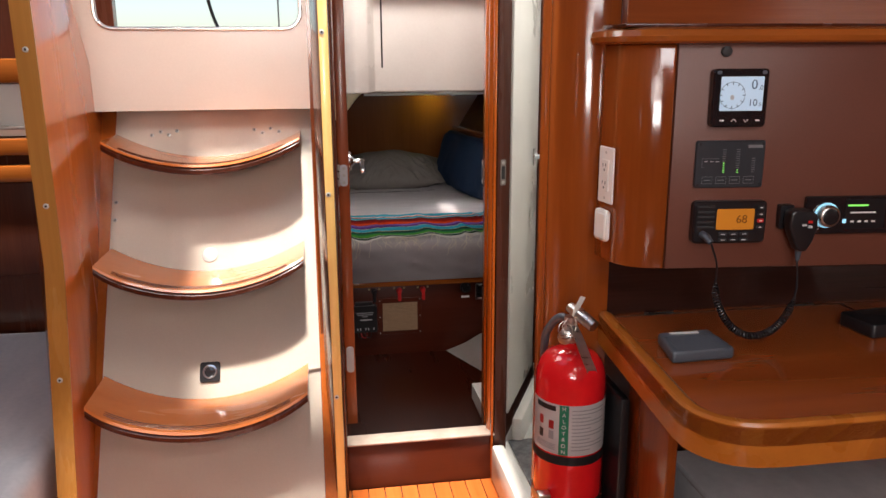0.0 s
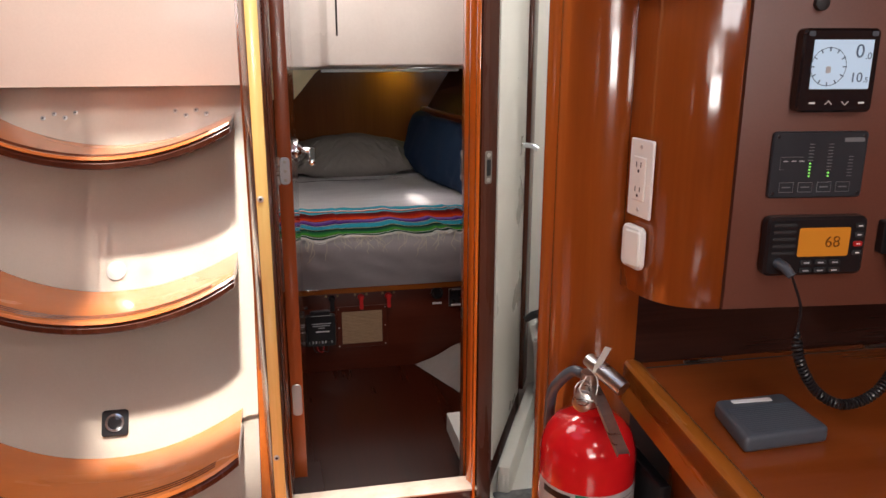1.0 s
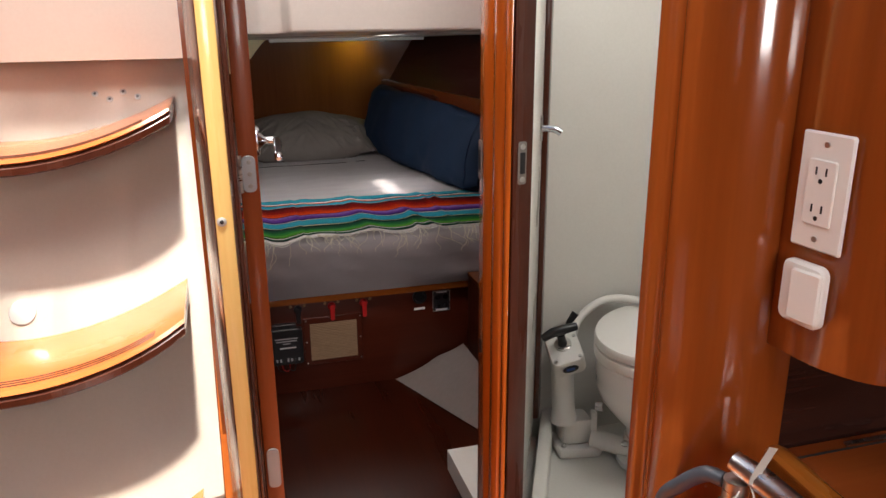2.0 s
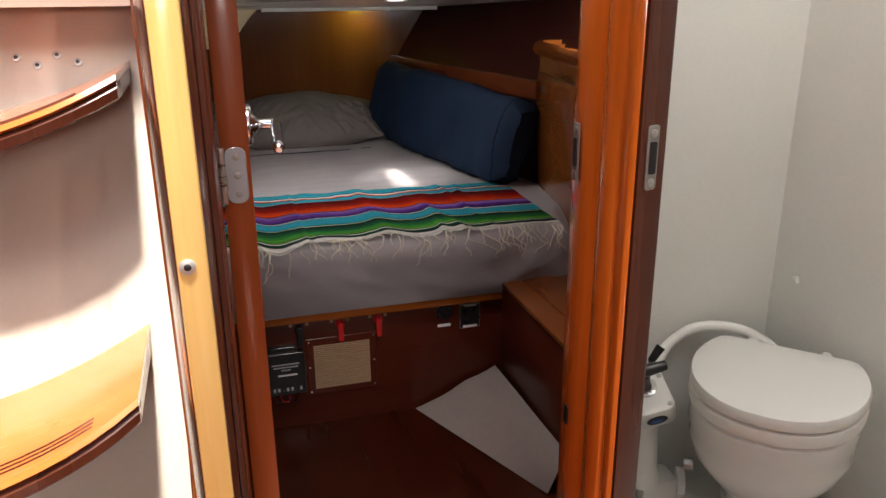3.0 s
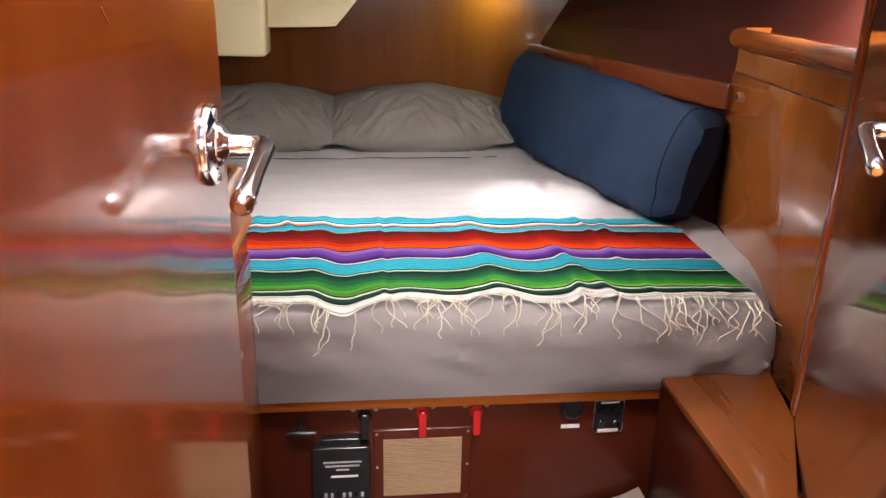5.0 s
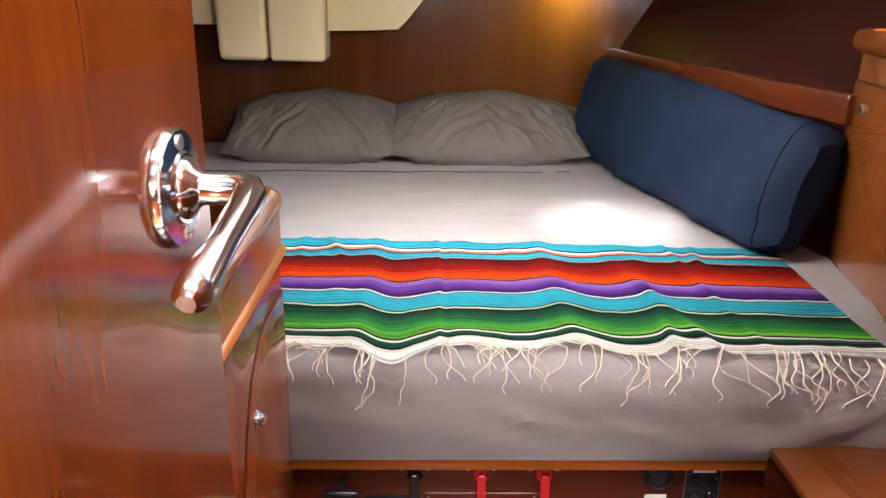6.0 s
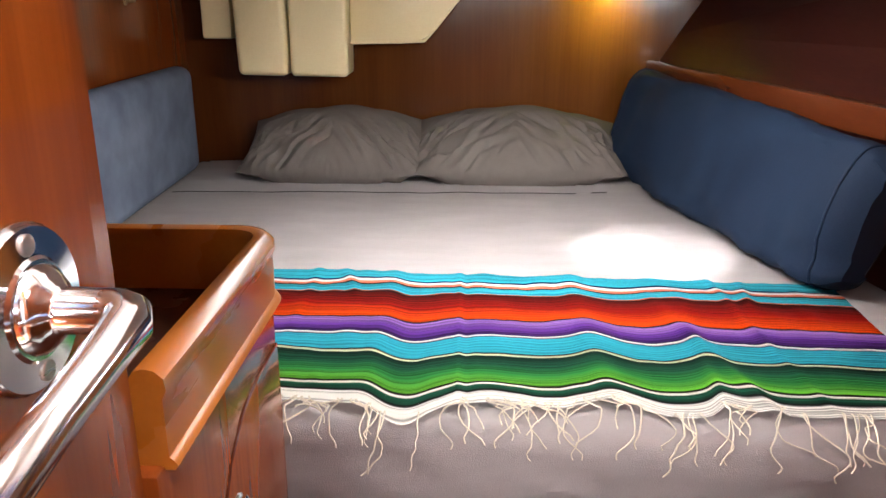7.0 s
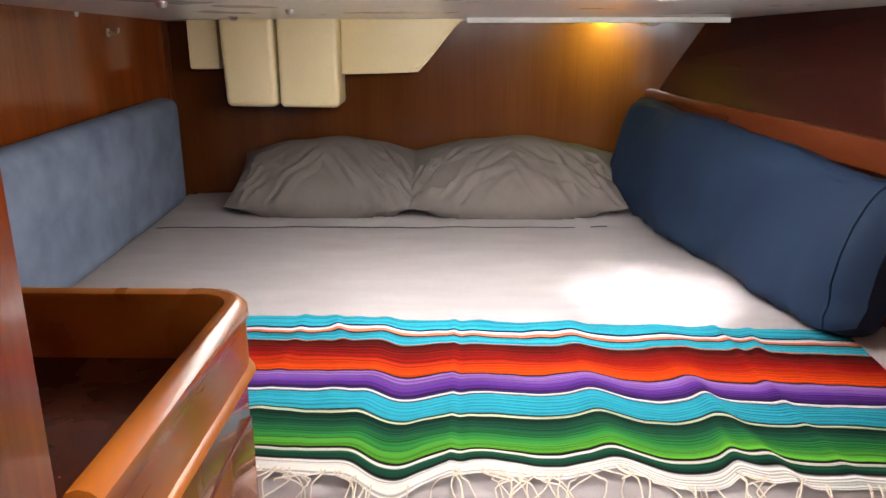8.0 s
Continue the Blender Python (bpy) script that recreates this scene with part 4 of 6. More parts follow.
def pillow(name, cx, cy, cz, w, d, h, seed, tilt, label):
    """A soft pillow: two cushioned faces that meet in a seam, with creases that run in from the ends."""
    nu, nv = 120, 64
    bm = bmesh.new()
    m = pose(cx, cy, cz, tilt, 0, 0)
    sides = []
    for sgn in (1, -1):
        g = []
        for j in range(nv + 1):
            row = []
            for i in range(nu + 1):
                u, v = 2 * i / nu - 1, 2 * j / nv - 1
                body = max(0.0, (1 - abs(u) ** 2.1)) ** 0.80 * max(0.0, (1 - abs(v) ** 2.3)) ** 0.46
                x = u * w / 2 * (1 - 0.05 * (1 - v * v) * abs(u) ** 3)
                y = v * d / 2 * (1 - 0.16 * abs(u) ** 2.5)
                end = min(1.0, abs(u) * 1.25) ** 2
                sg = math.copysign(1, u)
                f1 = math.exp(-(noise.noise((v * 2.6 + abs(u) * 1.4, u * 1.2, seed)) / 0.13) ** 2)
                f2 = math.exp(-(noise.noise((u * 4.6 + sg * v * 2.4, v * 0.9, seed + 9)) / 0.12) ** 2)
                f3 = math.exp(-(noise.noise((u * 7.5 + sg * v * 3.4, v * 1.2, seed + 5)) / 0.16) ** 2)
                low = max(0.0, min(1.0, (0.55 - v) / 0.7))
                crease = 0.011 * f1 * (0.15 + end) * (0.3 + 0.7 * low) - 0.022 * f2 * low * (0.25 + 0.75 * abs(u)) + 0.017 * f3 * low * (0.25 + end)
                crease += 0.012 * noise.noise((u * 2.6 + v * 1.6, v * 1.4, seed + 4)) - 0.004
                z = sgn * (h / 2 * body) + crease * min(1.0, body * 2.2)
                edge = abs(u) > 0.999 or abs(v) > 0.999
                row.append((x, y, 0.004 * noise.noise((u * 9, v * 9, seed)) if edge else z))
            g.append(row)
        sides.append([[bm.verts.new(m @ Vector(p)) for p in row] for row in g])
    for s, g in enumerate(sides):
        for j in range(nv):
            for i in range(nu):
                f = (g[j][i], g[j][i + 1], g[j + 1][i + 1], g[j + 1][i])
                bm.faces.new(f if s == 0 else f[::-1])
    bmesh.ops.remove_doubles(bm, verts=bm.verts, dist=0.0004)
    return tagged(part(name, bm, PILLOWCLOTH), label, "pillow", "pillows on the berth")


pillow("pillow", -0.132, 5.000, 0.618, 0.610, 0.40, 0.205, 3.0, 20, "plump taupe pillow with gathered creases at its ends")
pillow("pillow", 0.460, 4.995, 0.620, 0.690, 0.40, 0.212, 8.0, 20, "plump taupe pillow beside the blue bolster")


def bolster(name, a, b, w, h, lean, mat, label, seed):
    """A long soft cushion from a to b, lying against the side."""
    a, b = Vector(a), Vector(b)
    d = (b - a).normalized()
    side = Vector((d.y, -d.x, 0))
    up = (Vector((0, 0, 1)) * math.cos(lean) + side * math.sin(lean)).normalized()
    out = d.cross(up).normalized()
    bm = bmesh.new()
    nl, nr, rings = 44, 32, []
    for i in range(nl + 1):
        s = i / nl
        e = min(s, 1 - s) * 2
        f = 0.42 + 0.58 * math.sqrt(1 - (1 - min(1.0, e / 0.14)) ** 2)
        c = a.lerp(b, s)
        ring = []
        for k in range(nr):
            t = 2 * math.pi * k / nr
            cu, su = math.cos(t), math.sin(t)
            x = w / 2 * math.copysign(abs(cu) ** 0.62, cu) * f
            y = h / 2 * math.copysign(abs(su) ** 0.55, su) * (0.64 + 0.36 * f) * (0.86 + 0.14 * min(1.0, s * 2.5))
            n = 0.022 * noise.noise((s * 6, cu * 1.3, su * 1.3 + seed)) + 0.010 * noise.noise((s * 19, cu * 3, su * 3 + seed))
            ring.append(bm.verts.new(c + out * (x + n) + up * (y + n * 0.8)))
        rings.append(ring)
    seams = [[v.co.copy() for v in rings[i]] for i in (2, nl - 2)]
    for p, q in zip(rings, rings[1:]):
        for k in range(nr):
            bm.faces.new((p[k], p[(k + 1) % nr], q[(k + 1) % nr], q[k]))
    bm.faces.new(rings[0][::-1])
    bm.faces.new(rings[-1])
    th = thing(name, *a, label, "cushion")
    part("cover", bm, mat, th)
    for loop in seams:
        part("piping", tube(loop + loop[:1], 0.0035, 6), mat, th)
    return th


bolster("bolster", (1.086, 3.908, 0.674), (0.848, 5.115, 0.700), 0.145, 0.340, radians(16), NAVY, "long navy velvet bolster leaning against the hull side", 2.0)
cu = thing("back_cushion", -0.62, 4.4, 0.53, "blue-grey suede back cushion standing on the berth", "cushion")
bm = wall_between((-0.605, 5.03), (-0.545, 3.62), 0.530, 0.875, -0.085)
part("pad", bm, BLUEGREY, cu, bevel=0.036, segs=5)

# serape blanket
LEFT, FAR, NEAR = -0.35, 4.035, 3.425
bl = thing("blanket", 0.4, 3.7, 0.54, "striped turquoise, red, purple and green woven blanket across the berth", "blanket")


def bump(x, c, w):
    return math.exp(-((x - c) / w) ** 2)


def blanket_wave(x):
    """How far the stripes swing towards the foot of the bed."""
    return (0.044 * bump(x, 0.205, 0.050) - 0.020 * bump(x, 0.515, 0.045) - 0.024 * bump(x, 0.690, 0.035) + 0.010 * bump(x, 0.60, 0.05) - 0.012 * bump(x, 0.34, 0.06)
            + 0.010 * noise.noise((x * 4.5, 0.3, 5.0)) + 0.002 * noise.noise((x * 16, 0.9, 1.0)))


bm = bmesh.new()
uvl = bm.loops.layers.uv.new("stripes")
NU, NV = 240, 90
vv = []
for j in range(NV + 1):
    v = j / NV
    row = []
    for i in range(NU + 1):
        u = i / NU
        xr = 1.052 - 0.022 * v
        x = LEFT + (xr - LEFT) * u
        far = FAR - 0.050 * max(0, x + 0.1) + 0.004 * noise.noise((x * 5, 0, 0))
        near = NEAR + 0.045 - 0.035 * min(1.0, max(0, x))
        y = far + (near - far) * v - blanket_wave(x) * (0.25 + 0.75 * v)
        ridge = 0.010 * bump(x - 0.10 * (v - 0.5), 0.69, 0.016) * v + 0.006 * bump(x, 0.515, 0.03) + 0.004 * bump(x, 0.145, 0.02) + 0.004 * bump(x, -0.02, 0.012) * (1 - v)
        ridge += 0.0022 * bump(x, 0.285, 0.006) - 0.002 * bump(x, 0.300, 0.010) + 0.005 * bump(x - 0.03 * v, 0.800, 0.010) * (1 - 0.6 * v) + 0.006 * bump(x + 0.05 * v, 0.725, 0.013) * v
        ridge += 0.007 * bump(x - 0.16 * (v - 0.1), 0.055, 0.013) * bump(v, 0.12, 0.14) + 0.006 * bump(x + 0.10 * v, 0.865, 0.012) * bump(v, 0.15, 0.2) + 0.006 * max(0.0, noise.noise((x * 16, v * 5 + 3, 8.1)) - 0.12)
        z = 0.5295 + wrinkle(x, y) + ridge + 0.003 * noise.noise((x * 8, y * 8, 6)) + 0.0015 * noise.noise((x * 30, y * 9, 2))
        if y < 3.449:
            z -= (3.449 - y) ** 2 * 11
        e = max(0.0, (x - bed_right(y) + 0.07) / 0.07) * max(0.0, min(1.0, (3.70 - y) / 0.2))
        z = z - 0.055 * min(e, 1.1) ** 2
        row.append((bm.verts.new((x, y, z)), u, v))
    vv.append(row)
for a, b in zip(vv, vv[1:]):
    for i in range(NU):
        q = (a[i], a[i + 1], b[i + 1], b[i])
        f = bm.faces.new([w[0] for w in q])
        for lp, w in zip(f.loops, q):
            lp[uvl].uv = (w[1], w[2])
BLANKET = material("serape_weave", (0.1, 0.4, 0.5), 0.9)
nt = BLANKET.node_tree
nn, ll = nt.nodes, nt.links
uvn = nn.new("ShaderNodeUVMap")
uvn.uv_map = "stripes"
sep = nn.new("ShaderNodeSeparateXYZ")
ll.new(uvn.outputs[0], sep.inputs[0])
TURQ, NAVYC, WHITEC, SALMON, BLACKC = (0.030, 0.37, 0.49), (0.010, 0.018, 0.07), (0.78, 0.74, 0.70), (0.75, 0.20, 0.12), (0.010, 0.008, 0.008)
STRIPES = [(0.0, 0.083, [TURQ]), (0.083, 0.100, [NAVYC]), (0.100, 0.118, [WHITEC]), (0.118, 0.140, [SALMON]), (0.140, 0.150, [BLACKC]), (0.150, 0.205, [TURQ]), (0.205, 0.214, [SALMON]),
           (0.214, 0.222, [BLACKC]), (0.222, 0.430, [(0.035, 0.004, 0.004), (0.30, 0.008, 0.005), (0.82, 0.075, 0.004)]), (0.430, 0.442, [BLACKC]),
           (0.442, 0.562, [(0.36, 0.19, 0.56), (0.13, 0.036, 0.30), (0.020, 0.006, 0.055)]), (0.562, 0.574, [WHITEC]), (0.574, 0.581, [NAVYC]), (0.581, 1.0, [TURQ])]
STRIPES2 = [(0.0, 0.682, [TURQ]), (0.682, 0.690, [BLACKC]), (0.690, 0.702, [(0.66, 0.66, 0.42)]), (0.702, 0.876, [(0.004, 0.018, 0.014), (0.012, 0.085, 0.045), (0.030, 0.24, 0.05), (0.15, 0.50, 0.04)]),
            (0.876, 0.888, [BLACKC]), (0.888, 0.899, [WHITEC]), (0.899, 0.932, [(0.014, 0.12, 0.065), (0.006, 0.035, 0.022)]), (0.932, 0.942, [BLACKC]), (0.942, 1.0, [(0.80, 0.78, 0.74)])]
# small swings of the weave
nz = nn.new("ShaderNodeTexNoise")
nz.inputs["Scale"].default_value = 1.0
mpn = nn.new("ShaderNodeMapping")
mpn.inputs["Scale"].default_value = (5, 3.5, 1)
ll.new(uvn.outputs[0], mpn.inputs[0])
ll.new(mpn.outputs[0], nz.inputs["Vector"])
ma = nn.new("ShaderNodeMath")
ma.operation = "MULTIPLY_ADD"
ma.inputs[1].default_value = 0.024
ll.new(nz.outputs["Fac"], ma.inputs[0])
ll.new(sep.outputs["Y"], ma.inputs[2])
mo = nn.new("ShaderNodeMath")
mo.operation = "SUBTRACT"
mo.inputs[1].default_value = 0.012
ll.new(ma.outputs[0], mo.inputs[0])
ramps = []
for st in (STRIPES, STRIPES2):
    r = nn.new("ShaderNodeValToRGB")
    el = r.color_ramp.elements
    stops = []
    for p0, p1, tones in st:
        cols = tones if len(tones) > 1 else tones * 2
        n = len(cols) - 1
        stops += [(p0 + 0.0008 + (p1 - p0 - 0.0016) * k / n, c) for k, c in enumerate(cols)]
    for k, (p, c) in enumerate(stops):
        e = el[k] if k < 2 else el.new(p)
        e.position, e.color = p, (*c, 1)
    ll.new(mo.outputs[0], r.inputs[0])
    ramps.append(r)
gt = nn.new("ShaderNodeMath")
gt.operation = "GREATER_THAN"
gt.inputs[1].default_value = 0.64
ll.new(mo.outputs[0], gt.inputs[0])
mx = nn.new("ShaderNodeMix")
mx.data_type = "RGBA"
ll.new(gt.outputs[0], mx.inputs[0])
ll.new(ramps[0].outputs[0], mx.inputs[6])
ll.new(ramps[1].outputs[0], mx.inputs[7])
# fine weft threads: thin darker lines along the stripes, a little mottling
wv = nn.new("ShaderNodeTexNoise")
wv.inputs["Scale"].default_value = 1.0
wv.inputs["Detail"].default_value = 2
mp2 = nn.new("ShaderNodeMapping")
mp2.inputs["Scale"].default_value = (1.4, 190, 1)
ll.new(uvn.outputs[0], mp2.inputs[0])
ll.new(mp2.outputs[0], wv.inputs["Vector"])
mr = nn.new("ShaderNodeMapRange")
mr.inputs[1].default_value, mr.inputs[2].default_value, mr.inputs[3].default_value, mr.inputs[4].default_value = 0.42, 0.55, 0.50, 1.10
ll.new(wv.outputs["Fac"], mr.inputs[0])
mul = nn.new("ShaderNodeMix")
mul.data_type, mul.blend_type = "RGBA", "MULTIPLY"
mul.inputs[0].default_value = 1.0
ll.new(mx.outputs[2], mul.inputs[6])
ll.new(mr.outputs[0], mul.inputs[7])
bs = nn["Principled BSDF"]
ll.new(mul.outputs[2], bs.inputs["Base Color"])
bs.inputs["Specular IOR Level"].default_value = 0.1
bp = nn.new("ShaderNodeBump")
bp.inputs["Strength"].default_value, bp.inputs["Distance"].default_value = 0.25, 0.0015
ll.new(wv.outputs["Fac"], bp.inputs["Height"])
ll.new(bp.outputs[0], bs.inputs["Normal"])
edge = [(w[0].co.copy()) for w in vv[-1]]
bmesh.ops.solidify(bm, geom=bm.faces[:], thickness=-0.003)
part("cloth", bm, BLANKET, bl)
# knotted fringe over the foot of the bed
rng = random.Random(11)
bm = bmesh.new()


def front_y(z):
    """The front of the sheet at a height."""
    if z > 0.482:
        a = math.asin(min(1.0, (z - 0.482) / 0.040))
        return 3.404 + 0.045 * (1 - math.cos(a))
    return 3.402 + 0.02 * (0.482 - z)


x = 0.0
while x < 1.03:
    i = min(range(len(edge)), key=lambda q: abs(edge[q].x - x))
    p = edge[i]
    for _ in range(rng.choice((1, 2, 2, 3))):
        ln, drift, curl = rng.uniform(0.030, 0.088), rng.uniform(-0.035, 0.035), rng.uniform(-0.018, 0.018)
        pts, s = [], 0.0
        y0, z0 = p.y + 0.006, p.z + 0.002
        # over the rounded edge and down the front
        run = max(0.0, y0 - 3.44)
        for k in range(9):
            d = ln * k / 8
            wob = drift * (k / 8) ** 1.3 + curl * math.sin(k * 0.9 + 1.0) + rng.uniform(-0.002, 0.002)
            if d < run:
                yy, zz = y0 - d, z0
            else:
                zz = 0.526 - (d - run) * 0.9
                yy = front_y(max(zz, 0.36)) - 0.008 - 0.014 * max(0.0, min(1.0, (p.x - 0.62) / 0.25))
            zz += 0.002
            pts.append((p.x + wob + rng.uniform(-0.001, 0.001), yy, zz))
        tube(smooth_path(pts, 2), rng.uniform(0.0009, 0.0014), 5, bm)
    x += rng.choice((0.016, 0.024, 0.034, 0.050))
fr = part("fringe", bm, FRINGE, bl, "loose cream cotton fringe")
fr["kind"] = "stuff"

# cream boxes under the ceiling at the head of the bed
cb = thing("ceiling_box", -0.2, 5.1, 0.84, "cream moulded plastic housing below the ceiling", "housing")
MX = Matrix(((1, 0, 0, 0), (0, 0, 1, 0), (0, 1, 0, 0), (0, 0, 0, 1)))
part("small_case", prism([(-0.600, 0.955), (-0.500, 0.955), (-0.500, 1.16), (-0.600, 1.16)], 5.10, 5.198, None, Matrix.Translation((0.012, 0, 0)) @ MX), CREAM, cb, bevel=0.010)
part("case", prism([(-0.472, 0.842), (-0.308, 0.840), (-0.308, 1.155), (-0.482, 1.155)], 5.04, 5.198, None, Matrix.Translation((0.012, 0, 0)) @ MX), CREAM, cb, bevel=0.020, segs=4)
SHIFT = Matrix.Translation((0.012, 0, 0)) @ MX
part("case", prism([(-0.298, 0.840), (-0.108, 0.838), (-0.104, 1.155), (-0.298, 1.155)], 5.04, 5.198, None, SHIFT), CREAM, cb, bevel=0.016, segs=4)
low = [(-0.103, 0.944), (0.112, 0.950), (0.155, 0.966), (0.260, 1.090), (0.305, 1.122)]
wing = part("wing", prism(low + [(0.305, 1.155), (-0.103, 1.155)], 5.085, 5.198, None, SHIFT), CREAM, cb, "set-back cream wing of the housing", bevel=0.008, segs=3)
part("lip", tube(smooth_path([SHIFT @ Vector((x, z + 0.002, 5.092)) for x, z in low], 4), 0.006, 8), CREAM, wing, "rounded lip along the lower edge")

# small reading light at the bulkhead; its glowing tip and spot are added
rl = thing("reading_light", 0.78, 5.12, 1.09, "small warm reading light at the ceiling", "lamp")
part("base", lathe([(0.034, 0), (0.034, -0.008), (0.026, -0.022), (0.012, -0.030)], 24, Matrix.Translation((0.905, 5.14, 1.118))), GELCOAT, rl)
part("added_glow", lathe([(0.0030, 0), (0.0036, -0.0015), (0.002, -0.003)], 16, Matrix.Translation((0.772, 5.135, 1.1085))), LAMPGLOW, rl, "small added glowing tip")
# added spot that casts the yellow glow on the bulkhead
added_glow = lamp("bulkhead_glow_spot", "SPOT", look((0.785, 5.060, 1.1065), (0.745, 5.20, 1.050)), 1.5, (0.85, 1.0, 0.05), 0.003)
added_glow.data.spot_size, added_glow.data.spot_blend = radians(135), 1.0
# lip added below the ceiling to keep the glow lamp out of sight
structure("trim_ceiling_beam", box(0.31, 1.10, 4.985, 5.005, 1.1000, 1.1200), GELCOAT, "shallow white lip added across the berth ceiling to hide the glow lamp", "moulding", 0.002)
# small hooks and ceiling fasteners
hk = thing("coat_hook", -0.68, 4.77, 1.07, "small brass hook on the wooden side", "hook")
part("stem", tube(smooth_path([(-0.684, 4.75, 1.078), (-0.66, 4.75, 1.078), (-0.655, 4.75, 1.09)]), 0.004), BRASS, hk)
part("base", disc_on(facing((-0.686, 4.75, 1.078), (1, 0, 0)), 0.012, 0.004), BRASS, hk)
for x, y in ((-0.70, 4.6), (-0.36, 4.85), (-0.12, 4.5), (-0.32, 4.2)):
    f = part("ceiling_fastener", lathe([(0.012, 0), (0.012, -0.006), (0.009, -0.012), (0.004, -0.013)], 16, Matrix.Translation((x, y, ceiling_z(y) - 0.0005))), STEEL)
    tagged(f, "small steel fastener under the ceiling", "fastener", "ceiling fasteners")

# on the locker front
FY = lock_y - 0.0006


def on_front(x, z, off=0.0):
    return facing((x, FY - off, z), (0, -1, 0))


g = thing("vent_grille", 0.362, FY, 0.15, "tan pleated filter in a wooden frame", "vent")
plate(on_front(0.362, 0.150), 0.205, 0.178, 0.006, 0.003, LOCKERWOOD, "frame", g)
for k in range(22):
    z = 0.082 + 0.0063 * k
    part("slat", lathe([(0.0031, -0.082), (0.0031, 0.082)], 6, on_front(0.362, z, 0.007) @ pose(0, 0, 0, 0, 90, 0)), GRILLE, g)
for sx in (-1, 1):
    for sz in (-1, 0, 1):
        part("screw", disc_on(on_front(0.362 + sx * 0.095, 0.150 + sz * 0.080, 0.0062), 0.003, 0.001, 8), STEEL, g)
r = thing("regulator_module", 0.193, FY, 0.147, "black control box with pale lettering and wires", "control box")
plate(on_front(0.193, 0.150), 0.118, 0.130, 0.028, 0.008, BLACK, "case", r)
plate(on_front(0.193, 0.222), 0.080, 0.018, 0.020, 0.005, BLACK, "tab", r)
for k, w in enumerate((0.078, 0.070, 0.026)):
    plate(on_front(0.196, 0.182 - 0.009 * k, 0.0284), w, 0.0040, 0.0006, 0.001, GREYLINE, "print", r, "", 0)
plate(on_front(0.200, 0.148, 0.0284), 0.055, 0.0050, 0.0006, 0.001, WHITEPRINT, "print", r, "", 0)
for k in range(8):
    plate(on_front(0.148 + 0.0125 * k, 0.103, 0.0284), 0.006, 0.010, 0.002, 0.001, GREYLINE if k % 3 else BLACKGLOSS, "terminal", r, "", 0)
for k, (x0, c) in enumerate(((0.160, BLACK), (0.175, REDPLASTIC), (0.195, BLACK))):
    part("wire", tube(smooth_path([(x0, FY - 0.012, 0.086), (x0 + 0.006, FY - 0.016, 0.062), (x0 + 0.024, FY - 0.014, 0.055), (x0 + 0.030, FY - 0.008, 0.085)]), 0.0018, 6), c, r)
rail = thing("switch_rail", 0.36, FY, 0.285, "strip with battery switches below the berth edge", "switch panel")
for k, (x, mat) in enumerate(((0.243, BLACK), (0.360, REDPLASTIC), (0.472, REDPLASTIC))):
    sw = part("switch", lathe([(0.014, 0), (0.014, 0.008), (0.009, 0.014), (0.009, 0.020)], 18, on_front(x, 0.276)), mat, rail, "battery switch")
    plate(on_front(x, 0.258, 0.012), 0.016, 0.058, 0.012, 0.006, mat, "lever", sw)
    for s in (-1, 1):
        part("screw", disc_on(on_front(x + s * 0.023, 0.287), 0.005, 0.002, 10), BRASS, sw)
for x, w, h, zc in ((0.676, 0.050, 0.052, 0.268), (0.757, 0.066, 0.080, 0.250)):
    o = thing("power_socket", x, FY, zc, "black round socket with a small label" if w < 0.06 else "black rectangular switch panel", "socket")
    if w < 0.06:
        part("case", lathe([(0.026, 0), (0.026, 0.008), (0.019, 0.013), (0.017, 0.006)], 24, on_front(x, zc + 0.006)), BLACK, o)
        plate(on_front(x, zc - 0.040), 0.040, 0.009, 0.001, 0.001, WHITEPRINT, "label", o, "", 0)
    else:
        plate(on_front(x, zc), w, h, 0.004, 0.004, STEEL, "rim", o)
        plate(on_front(x, zc), w - 0.006, h - 0.006, 0.006, 0.004, BLACK, "case", o)
        for sx in (-1, 1):
            for sz in (-1, 1):
                part("button", disc_on(on_front(x + sx * 0.015, zc + sz * 0.016, 0.006), 0.009, 0.004, 14), BLACKGLOSS, o)
        plate(on_front(x, zc - 0.032, 0.0062), 0.045, 0.007, 0.0006, 0.001, WHITEPRINT, "label", o, "", 0)
        plate(on_front(x, zc + 0.035, 0.0062), 0.040, 0.005, 0.0006, 0.001, WHITEPRINT, "label", o, "", 0)
cl = thing("pull_handle", 0.115, FY, 0.25, "black T-shaped pull handle", "handle")
part("stem", lathe([(0.008, 0), (0.006, 0.02)], 12, on_front(0.115, 0.262)), BLACK, cl)
part("grip", tube([(0.085, FY - 0.024, 0.250), (0.115, FY - 0.026, 0.252), (0.145, FY - 0.024, 0.250)], [0.006, 0.009, 0.006], 10), BLACK, cl)

# sheet of white vinyl on the floor
bm = bmesh.new()
c = [Vector((0.578, 3.462, CABIN_FLOOR + 0.006)), Vector((0.838, 3.462, 0.075)), Vector((0.829, 2.925, 0.098)), Vector((0.795, 2.950, CABIN_FLOOR + 0.006))]
g = []
for j in range(17):
    row = []
    for i in range(17):
        u, v = i / 16, j / 16
        p = c[0] * (1 - u) * (1 - v) + c[1] * u * (1 - v) + c[2] * u * v + c[3] * (1 - u) * v
        p.z = max(p.z + 0.010 * bump(u, 0.62 + 0.2 * v, 0.16) * (1 - v) - 0.03 * u * (1 - u) * (1 - v), CABIN_FLOOR + 0.005)
        row.append(bm.verts.new(p))
    g.append(row)
